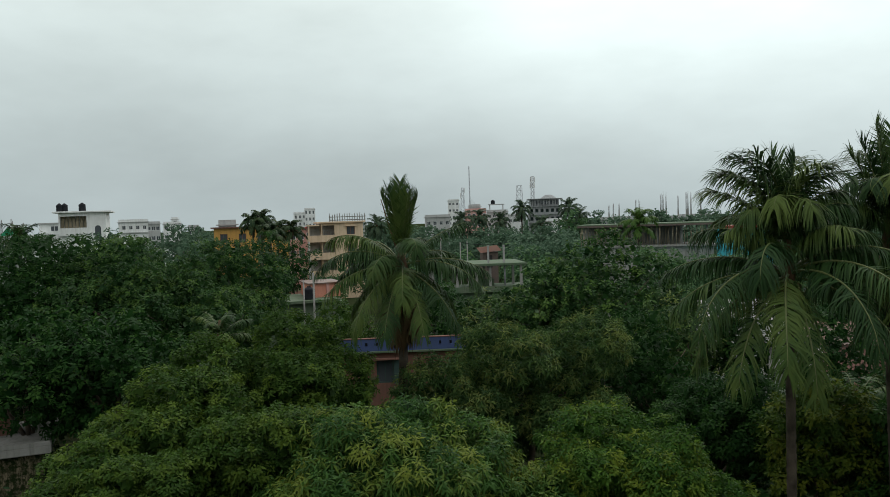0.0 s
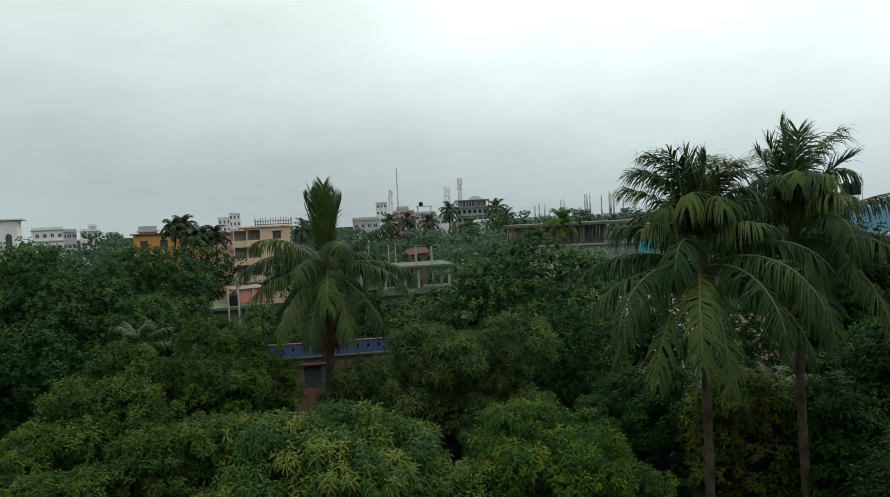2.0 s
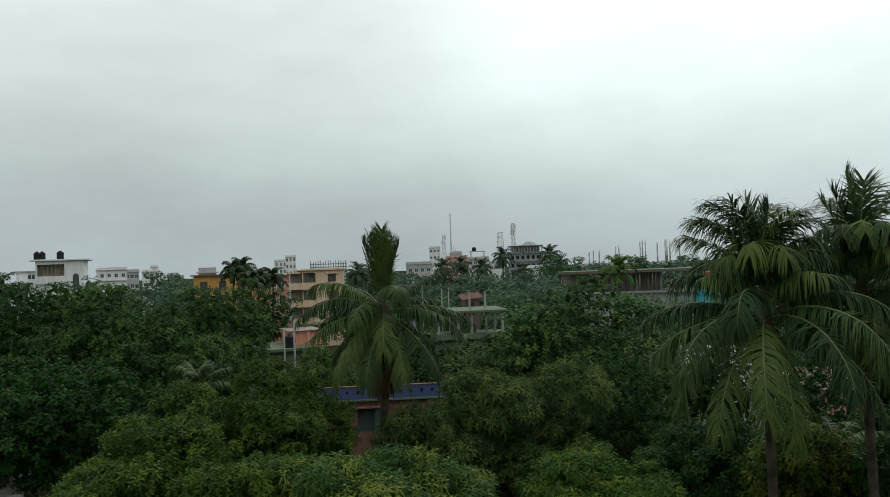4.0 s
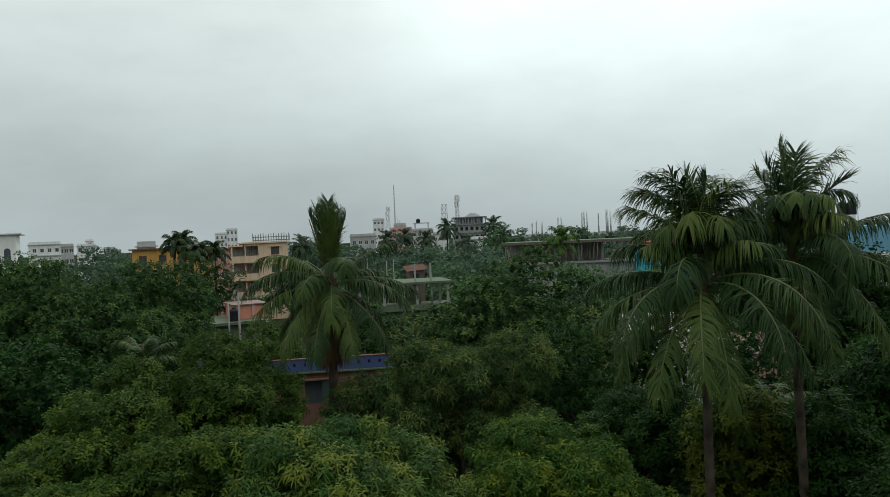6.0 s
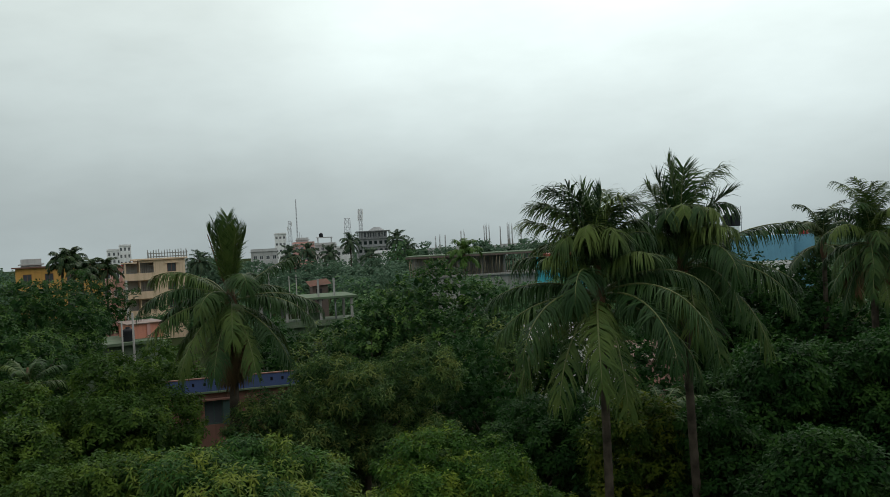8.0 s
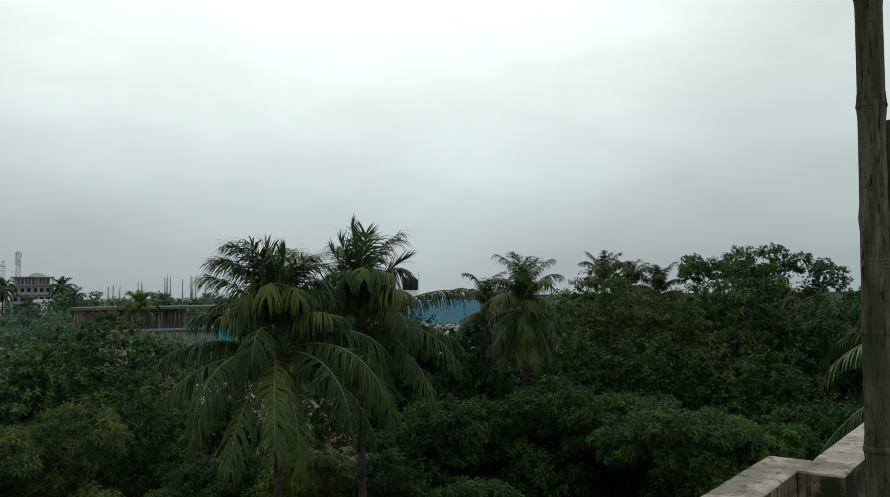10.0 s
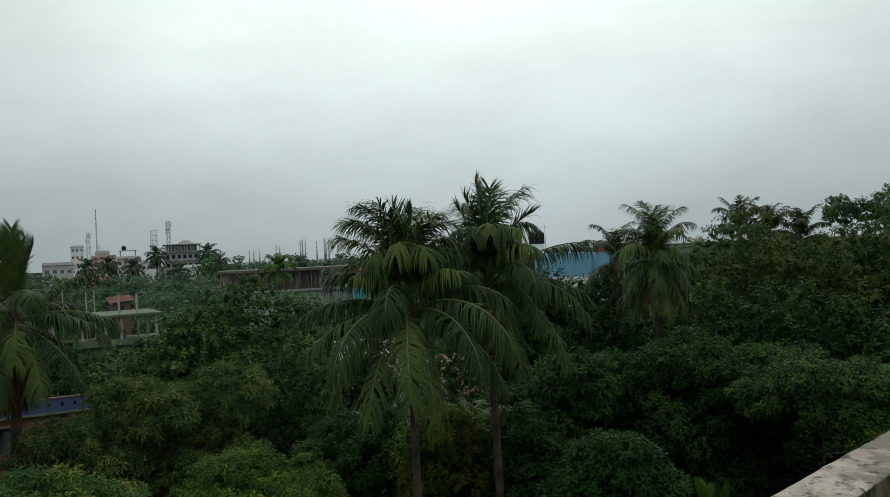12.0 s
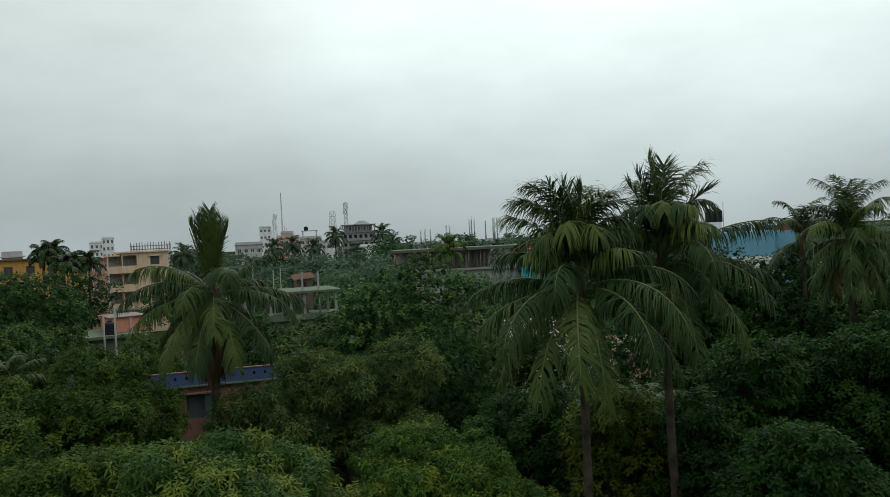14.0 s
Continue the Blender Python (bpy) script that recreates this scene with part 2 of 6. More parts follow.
M = {
    "soil": material("soil", (0.03, 0.034, 0.018), (0.022, 0.04, 0.014), 0.15, 1.0, 0.5, shine=0.0),
    "bark": material("bark", (0.11, 0.085, 0.06), (0.07, 0.06, 0.05), 2.0, 0.9, 0.8),
    "pale_bark": material("pale_bark", (0.22, 0.2, 0.17), (0.14, 0.13, 0.11), 2.0, 0.9, 0.6),
    "palm_bark": material("palm_bark", (0.085, 0.072, 0.055), (0.028, 0.025, 0.019), 2.2, 0.95, 0.9, shine=0.05),
    "palm_fibre": material("palm_fibre", (0.14, 0.08, 0.045), (0.08, 0.05, 0.03), 3.0, 0.95, 0.8),
    "rachis": material("rachis", (0.11, 0.13, 0.04), (0.07, 0.09, 0.032), 3.0, 0.5, 0.1),
    "coconut": material("coconut", (0.11, 0.11, 0.04), (0.14, 0.09, 0.035), 5.0, 0.5, 0.1),
    "mango": foliage("mango", (0.0138, 0.0499, 0.0115), (0.0662, 0.1443, 0.0276), (0.2300, 0.2574, 0.0368), 0.8, 0.55, shine=0.07, tufted=True),
    "mango_dark": foliage("mango_dark", (0.0143, 0.0400, 0.0142), (0.0792, 0.1520, 0.0392), (0.2035, 0.2200, 0.0567), 0.9, 0.6, shine=0.07, tufted=True),
    "mango_brown": foliage("mango_brown", (0.0200, 0.0480, 0.0130), (0.0640, 0.1050, 0.0220), (0.1600, 0.1650, 0.0330), 0.6, 0.7, shine=0.07, tufted=True),
    "fresh": foliage("fresh", (0.0176, 0.0490, 0.0089), (0.0572, 0.1120, 0.0175), (0.1078, 0.1640, 0.0223), 0.9, 0.7, shine=0.07, tufted=True),
    "bright": foliage("bright", (0.0176, 0.0600, 0.0108), (0.0748, 0.1600, 0.0216), (0.1980, 0.2400, 0.0270), 0.9, 0.6, shine=0.07, tufted=True),
    "yellowish": foliage("yellowish", (0.0176, 0.0480, 0.0081), (0.0616, 0.1050, 0.0135), (0.1320, 0.1550, 0.0175), 0.8, 0.75, shine=0.07, tufted=True),
    # dark lychee green, deepened to stand for shade and dim lower corners
    "lychee_shaded": foliage("lychee_shaded", (0.0080, 0.0320, 0.0075), (0.0215, 0.0680, 0.0125), (0.0460, 0.1050, 0.0175), 0.6, 0.55, shine=0.07, tufted=True),
    "broad": foliage("broad", (0.0097, 0.0350, 0.0112), (0.0486, 0.1120, 0.0263), (0.1026, 0.1750, 0.0325), 0.6, 0.65, shine=0.07, tufted=True),
    # haze of distance is mixed into the leaf colours of far and, fainter, wood
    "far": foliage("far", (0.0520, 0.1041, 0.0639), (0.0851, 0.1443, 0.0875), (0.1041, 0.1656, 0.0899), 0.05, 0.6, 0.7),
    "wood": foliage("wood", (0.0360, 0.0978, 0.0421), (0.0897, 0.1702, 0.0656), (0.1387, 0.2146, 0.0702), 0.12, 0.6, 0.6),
    "palm": foliage("palm", (0.0134, 0.0381, 0.0126), (0.0414, 0.0851, 0.0216), (0.1400, 0.1792, 0.0384), 0.35, 0.45, 0.45, 0.15, shine=0.1, tufted=True),
    "palm_far": foliage("palm_far", (0.0157, 0.0386, 0.0161), (0.0404, 0.0692, 0.0257), (0.0785, 0.0916, 0.0321), 0.3, 0.4, 0.45, 0.15, shine=0.1, tufted=True),
    # far palms: paler leaf colours that hold the haze of distance
    "palm_haze_tinted": foliage("palm_haze_tinted", (0.0420, 0.0760, 0.0460), (0.0640, 0.1020, 0.0600), (0.0800, 0.1150, 0.0620), 0.3, 0.4, 0.6, shine=0.1, tufted=True),
    "palm_dead": foliage("palm_dead", (0.06, 0.038, 0.018), (0.10, 0.066, 0.03), (0.12, 0.09, 0.04), 0.4, 0.5, 0.7, 0.1),
    "banana": foliage("banana", (0.0432, 0.0980, 0.0186), (0.0648, 0.1372, 0.0279), (0.1188, 0.1862, 0.0310), 0.6, 0.5, 0.4, 0.3),
    "white": material("white_paint", (0.74, 0.76, 0.75), (0.62, 0.64, 0.62), 0.35, 0.8, 0.1, 0.35, (0.2, 0.2, 0.18)),
    "cream": material("cream_paint", (0.62, 0.49, 0.34), (0.54, 0.42, 0.3), 0.35, 0.8, 0.1, 0.4, (0.2, 0.16, 0.1)),
    "orange": material("orange_paint", (0.52, 0.29, 0.075), (0.44, 0.24, 0.065), 0.4, 0.8, 0.1, 0.35, (0.2, 0.12, 0.05)),
    "pink": material("pink_paint", (0.55, 0.3, 0.26), (0.46, 0.26, 0.23), 0.4, 0.8, 0.1, 0.3, (0.2, 0.14, 0.12)),
    "salmon": material("salmon_paint", (0.62, 0.25, 0.17), (0.55, 0.24, 0.17), 0.6, 0.8, 0.1, 0.3, (0.22, 0.12, 0.09)),
    "red": material("red_paint", (0.3, 0.04, 0.033), (0.24, 0.045, 0.04), 0.6, 0.7, 0.1),
    "teal": material("teal_paint", (0.05, 0.4, 0.48), (0.05, 0.34, 0.4), 0.6, 0.75, 0.1, 0.2),
    "sky_blue": material("light_blue_paint", (0.14, 0.34, 0.46), (0.12, 0.3, 0.41), 0.5, 0.75, 0.1, 0.25, (0.08, 0.16, 0.2)),
    "blue": material("blue_paint", (0.045, 0.075, 0.19), (0.05, 0.075, 0.15), 0.9, 0.8, 0.1, 0.4, (0.05, 0.05, 0.08)),
    "plaster": material("brown_plaster", (0.19, 0.095, 0.068), (0.15, 0.08, 0.06), 0.6, 0.9, 0.2, 0.5, (0.06, 0.04, 0.03)),
    "concrete": material("concrete", (0.3, 0.3, 0.28), (0.22, 0.22, 0.2), 0.7, 0.9, 0.3, 0.5, (0.07, 0.07, 0.06)),
    # grey render of far houses, lightened to carry the distance haze
    "grey_hazed": material("grey_hazed_render", (0.42, 0.43, 0.42), (0.35, 0.36, 0.35), 0.25, 0.9, 0.1, 0.4, (0.12, 0.12, 0.12)),
    "hotel_grey": material("grey_cement", (0.27, 0.285, 0.285), (0.21, 0.225, 0.225), 0.3, 0.9, 0.1, 0.4, (0.09, 0.1, 0.1)),
    "mossy": material("mossy_concrete", (0.075, 0.125, 0.07), (0.12, 0.145, 0.1), 0.9, 0.95, 0.4, 0.4, (0.06, 0.08, 0.05)),
    "brick": material("brick_wall", (0.24, 0.12, 0.085), (0.2, 0.12, 0.09), 1.0, 0.9, 0.3, 0.3),
    "tin": material("rusty_tin", (0.2, 0.17, 0.15), (0.16, 0.09, 0.06), 0.8, 0.55, 0.2, 0.4, (0.12, 0.06, 0.04), 0.3),
    "white_tin": material("pale_tin", (0.36, 0.36, 0.35), (0.26, 0.26, 0.25), 0.8, 0.5, 0.1, 0.3, (0.2, 0.18, 0.16), 0.2),
    "tank": material("black_tank", (0.012, 0.014, 0.017), (0.02, 0.022, 0.025), 1.0, 0.7, 0.05, shine=0.1),
    "bamboo": material("bamboo", (0.3, 0.25, 0.17), (0.2, 0.17, 0.12), 2.0, 0.75, 0.3),
    "steel": material("galvanised_steel", (0.26, 0.27, 0.28), (0.2, 0.2, 0.21), 1.0, 0.55, 0.1, 0, (0, 0, 0), 0.5),
    "rebar": material("rusty_bars", (0.12, 0.09, 0.075), (0.09, 0.075, 0.065), 2.0, 0.8, 0.2),
    "dark": material("dark_inside", (0.03, 0.03, 0.03), (0.02, 0.02, 0.02), 1.0, 0.9, 0.1),
    "shutter": material("green_shutter", (0.03, 0.06, 0.055), (0.04, 0.075, 0.065), 1.5, 0.6, 0.1),
    "net": material("green_net", (0.05, 0.35, 0.2), (0.04, 0.28, 0.16), 2.0, 0.8, 0.2),
    # tint lifted from near black, as haze over the far windows
    "pane": glass("hazed_window_pane", (0.06, 0.07, 0.078)),
    "cloth_red": material("red_plastic", (0.5, 0.03, 0.04), (0.42, 0.03, 0.04), 2.0, 0.5, 0.1),
    "cloth_blue": material("blue_cloth", (0.08, 0.13, 0.3), (0.1, 0.14, 0.26), 2.0, 0.8, 0.1),
}


def weathered(name, pale, mid, dark, green, run):
    """Old lime-washed plaster: worn pale patches, grey bloom, black pits, algae; run > 0 lets the dark run down."""
    m = bpy.data.materials.new(name)
    m.use_nodes = True
    nt = m.node_tree
    bsdf = nt.nodes["Principled BSDF"]
    bsdf.inputs["Roughness"].default_value = 0.95
    bsdf.inputs["Specular IOR Level"].default_value = 0.1
    tc = nt.nodes.new("ShaderNodeTexCoord")
    mp = nt.nodes.new("ShaderNodeMapping")
    mp.inputs["Scale"].default_value = (1, 1, 1 if run == 0 else 0.12)
    nt.links.new(tc.outputs["Object"], mp.inputs["Vector"])

    def layer(scale, lo, hi, vec, detail=6.0):
        n = nt.nodes.new("ShaderNodeTexNoise")
        n.inputs["Scale"].default_value = scale
        n.inputs["Detail"].default_value = detail
        n.inputs["Roughness"].default_value = 0.68
        nt.links.new(vec, n.inputs["Vector"])
        r = nt.nodes.new("ShaderNodeMapRange")
        for key, v_ in (("From Min", lo), ("From Max", hi), ("To Min", 0.0), ("To Max", 1.0)):
            r.inputs[key].default_value = v_
        nt.links.new(n.outputs["Fac"], r.inputs["Value"])
        return r.outputs["Result"], n.outputs["Fac"]

    def over(fac, a, b_):
        n = nt.nodes.new("ShaderNodeMix")
        n.data_type = "RGBA"
        nt.links.new(fac, n.inputs["Factor"])
        for sock, val in (("A", a), ("B", b_)):
            if isinstance(val, tuple):
                n.inputs[sock].default_value = (*val, 1)
            else:
                nt.links.new(val, n.inputs[sock])
        return n.outputs["Result"]

    obj, stretched = tc.outputs["Object"], mp.outputs["Vector"]
    k = (1.0, 2.0, 5.0)[run]
    f1, h1 = layer(7 * k, 0.42, 0.58, stretched)
    f2, h2 = layer(19 * k, 0.54, 0.62, stretched)
    f3, h3 = layer(4.2 * k if run == 0 else 3.2, 0.5 if run == 0 else 0.44, 0.58 if run == 0 else 0.54, stretched if run != 1 else obj)
    f4, h4 = layer(70, 0.55, 0.72, obj)
    col = over(f1, pale, mid)
    col = over(f3, col, green)
    col = over(f2, col, dark)
    col = over(f4, col, tuple(c * 0.5 for c in mid))
    nt.links.new(col, bsdf.inputs["Base Color"])
    bp = nt.nodes.new("ShaderNodeBump")
    bp.inputs["Strength"].default_value = 0.8
    bp.inputs["Distance"].default_value = 0.006
    nt.links.new(h2, bp.inputs["Height"])
    nt.links.new(bp.outputs["Normal"], bsdf.inputs["Normal"])
    return m


M["parapet_top"] = weathered("worn_parapet_top", (0.36, 0.335, 0.285), (0.26, 0.24, 0.2), (0.085, 0.078, 0.064), (0.17, 0.16, 0.13), 0)
M["parapet_side"] = weathered("algae_streaked_plaster", (0.19, 0.16, 0.105), (0.07, 0.062, 0.036), (0.011, 0.012, 0.008), (0.014, 0.024, 0.007), 1)
M["old_bamboo"] = weathered("grey_old_bamboo", (0.12, 0.115, 0.083), (0.05, 0.052, 0.034), (0.012, 0.012, 0.008), (0.032, 0.042, 0.018), 2)


# ---- helpers of this place ----
def spot(az, dist, z=0.0):
    """A place seen from the roof: degrees to the right of the y axis, metres away, height."""
    a = radians(az)
    return Vector((dist * math.sin(a), dist * math.cos(a), z))


def height(el, dist):
    """The height of what stands dist away and shows el degrees over the eye's level."""
    return EYE[2] + dist * math.tan(radians(el))


def thing(name, m, label, category, group="", kind=""):
    ob = new(name)
    ob.empty_display_size = 0.2
    ob.matrix_world = m
    return tagged(ob, label, category, group, kind)


def part(name, bm, mat, parent, label=""):
    """Links a bmesh as one mesh object under a thing or a part, in the parent's own coordinates."""
    me = bpy.data.meshes.new(name)
    bm.to_mesh(me)
    bm.free()
    me.materials.append(mat)
    ob = new(name, me)
    ob.parent = parent
    return tagged(ob, label)


def raw_part(name, verts, faces_flat, counts, mat, parent, label="", age=None):
    """The same from numpy arrays: vertices, corner indices, corners per face; age: a number for each vertex's spray."""
    me = bpy.data.meshes.new(name)
    me.vertices.add(len(verts))
    me.vertices.foreach_set("co", np.asarray(verts, dtype=np.float32).ravel())
    me.loops.add(len(faces_flat))
    me.loops.foreach_set("vertex_index", np.asarray(faces_flat, dtype=np.int32))
    counts = np.asarray(counts, dtype=np.int32)
    me.polygons.add(len(counts))
    me.polygons.foreach_set("loop_start", np.concatenate([[0], np.cumsum(counts)[:-1]]).astype(np.int32))
    me.update(calc_edges=True)
    me.materials.append(mat)
    if age is not None:
        me.attributes.new("age", "FLOAT", "POINT").data.foreach_set("value", np.asarray(age, dtype=np.float32))
    ob = new(name, me)
    if parent is not None:
        ob.parent = parent
    return tagged(ob, label)


def add_box(bm, x0, x1, y0, y1, z0, z1):
    v = [bm.verts.new(p) for p in ((x0, y0, z0), (x1, y0, z0), (x1, y1, z0), (x0, y1, z0), (x0, y0, z1), (x1, y0, z1), (x1, y1, z1), (x0, y1, z1))]
    for f in ((0, 3, 2, 1), (4, 5, 6, 7), (0, 1, 5, 4), (1, 2, 6, 5), (2, 3, 7, 6), (3, 0, 4, 7)):
        bm.faces.new([v[i] for i in f])


def box_bm(*boxes, bevel=0.0):
    bm = bmesh.new()
    for b in boxes:
        add_box(bm, *b)
    if bevel:
        bmesh.ops.bevel(bm, geom=bm.edges[:], offset=bevel, segments=1, affect="EDGES")
    return bm


def add_tube(bm, points, radii, sides=8, cap=True):
    """A tapered tube along points."""
    rings = []
    n = len(points)
    for i, p in enumerate(points):
        p = Vector(p)
        d = (Vector(points[min(i + 1, n - 1)]) - Vector(points[max(i - 1, 0)])).normalized()
        u = d.cross(Vector((0.31, 0.95, 0.1))).normalized() if abs(d.y) < 0.9 else d.cross(Vector((1, 0, 0))).normalized()
        w = d.cross(u)
        r = float(radii[i])
        rings.append([bm.verts.new(p + r * (math.cos(2 * math.pi * k / sides) * u + math.sin(2 * math.pi * k / sides) * w)) for k in range(sides)])
    for a, b in zip(rings, rings[1:]):
        for k in range(sides):
            f = bm.faces.new((a[k], a[(k + 1) % sides], b[(k + 1) % sides], b[k]))
            f.smooth = True
    if cap:
        bm.faces.new(rings[0][::-1])
        bm.faces.new(rings[-1])


def tube_bm(points, radii, sides=8):
    bm = bmesh.new()
    add_tube(bm, points, radii, sides)
    return bm


# ---- leaves, crowns, trees ----
def unit(a):
    return a / np.maximum(np.linalg.norm(a, axis=1, keepdims=True), 1e-9)


def leaves_arrays(base, axis, side, length, width, sag):
    """Leaves with a bent blade: base, two pairs of edge points, a tip (tri, quad, tri)."""
    n = len(base)
    L, W, S = length[:, None], width[:, None], sag[:, None]
    down = np.array([[0, 0, -1.0]])
    a = base + axis * L * 0.34 + down * S * L * 0.08
    b = base + axis * L * 0.7 + down * S * L * 0.36
    tip = base + axis * L + down * S * L * 0.8
    v = np.stack([base, a - side * W, a + side * W, b - side * W * 0.8, b + side * W * 0.8, tip], 1).reshape(-1, 3)
    k = np.arange(n)[:, None] * 6
    f = (k + np.array([[0, 2, 1, 1, 2, 4, 3, 3, 4, 5]])).ravel()
    return v, f, np.tile([3, 4, 3], n)


def leaf_simple(base, axis, side, length, width, sag):
    """Leaves as folded lozenges (two triangles)."""
    n = len(base)
    L, W, S = length[:, None], width[:, None], sag[:, None]
    down = np.array([[0, 0, -1.0]])
    mid = base + axis * L * 0.5 + down * S * L * 0.12
    tip = base + axis * L + down * S * L * 0.7
    v = np.stack([base, mid + side * W, tip, mid - side * W], 1).reshape(-1, 3)
    k = np.arange(n)[:, None] * 4
    f = (k + np.array([[0, 1, 2, 0, 2, 3]])).ravel()
    return v, f, np.tile([3, 3], n)


def crown_sites(rng, rx, ry, rz, lobes, lobe, floor, flat, tuft, gap):
    """Places of leaf sprays on an uneven crown: boughs, on them leafy pads with shade below each; outward directions; the pads' ages."""
    c = unit(rng.normal(size=(lobes * 4, 3)))
    c = c[c[:, 2] > floor][:lobes]
    c = c * rng.uniform(0.4, 0.76 if flat else 0.95, (len(c), 1))
    r = rng.uniform(*lobe, len(c))
    n = 500 * len(c)
    k = rng.integers(0, len(c), n)
    t = unit(rng.normal(size=(n, 3)) + np.array([[0, 0, 0.3]]))
    p = c[k] + t * (r[k] * (1 + 0.1 * rng.normal(size=n)))[:, None]
    inside = np.zeros(n, dtype=bool)
    for j in range(len(c)):
        inside |= np.linalg.norm(p - c[j], axis=1) < r[j] * 0.8
    keep = (p[:, 2] > floor - 0.15) & (~inside | (rng.random(n) < 0.02))
    p, t = p[keep], t[keep]
    if flat:
        p[:, 2] = np.where(p[:, 2] > 0, p[:, 2] * (1 - flat), p[:, 2])
    p[:, 2] /= np.quantile(p[:, 2], 0.985)
    p[:, :2] /= np.quantile(np.abs(p[:, :2]), 0.985)
    p = p * np.maximum(np.array([[rx, ry, rz]]) - tuft * np.array([[0.8, 0.8, 1.0]]), 0.4)
    first = spaced(rng, p, tuft * 1.65)
    p, t = p[first], t[first]
    m = len(p)
    size = tuft * rng.uniform(0.65, 1.15, m)
    age = rng.random(m)
    up = unit(t + np.array([[0, 0, 0.9]]) + 0.2 * rng.normal(size=(m, 3)))
    per = 70
    d = unit(rng.normal(size=(m * per, 3)))
    up_, size_ = np.repeat(up, per, axis=0), np.repeat(size, per)
    side = (d * up_).sum(1, keepdims=True)
    d = np.where(side < -0.1, d - 2 * side * up_, d)
    q = np.repeat(p, per, axis=0) + d * np.array([[1.15, 1.15, 0.7]]) * (size_ * rng.uniform(0.8, 1.08, m * per))[:, None]
    first = spaced(rng, q, gap)
    return q[first], unit(d + 0.6 * up_)[first], np.clip(np.repeat(age, per) + 0.18 * rng.normal(size=m * per), 0, 1)[first], p, size


def spray_leaves(rng, sites, out, per, length, width, sag, spread=0.25, fine=True):
    """Turns each site into a rosette of leaves round an outward twig, faces to the light."""
    n = len(sites)
    o = unit(out + np.array([[0, 0, 0.7]]) + 0.3 * rng.normal(size=(n, 3)))
    u = unit(np.cross(o, unit(rng.normal(size=(n, 3)))))
    w = np.cross(o, u)
    size = rng.uniform(0.75, 1.2, n)
    k = np.tile(np.arange(per), n)
    ang = 2.4 * k + np.repeat(rng.uniform(0, 6.28, n), per) + rng.uniform(-0.35, 0.35, n * per)
    o, u, w, size = (np.repeat(q, per, axis=0) for q in (o, u, w, size))
    tier = (k / max(per - 1, 1))[:, None]
    axis = unit(u * np.cos(ang)[:, None] + w * np.sin(ang)[:, None] + o * (-0.15 + 0.95 * tier ** 1.5) + 0.14 * rng.normal(size=(n * per, 3)))
    base = np.repeat(sites, per, axis=0) + o * (tier - 0.5) * spread + rng.normal(size=(n * per, 3)) * spread * 0.1
    side = unit(np.cross(axis, o + 0.3 * rng.normal(size=(n * per, 3))))
    L = length * size * rng.uniform(0.75, 1.1, n * per) * (1 - 0.25 * tier[:, 0])
    W = width * rng.uniform(0.8, 1.15, n * per) * 0.5
    S = sag * rng.uniform(0.4, 1.2, n * per) * (1 - 0.5 * tier[:, 0])
    return (leaves_arrays if fine else leaf_simple)(base, axis, side, L, W, S)


def spaced(rng, sites, gap):
    """Picks one site in each cell of a grid, so that they stand apart with shade between them."""
    cell = np.floor(sites / gap + rng.random(3)).astype(np.int64)
    _, first = np.unique(cell @ np.array([1, 4001, 16008001]), return_index=True)
    return rng.permutation(first)


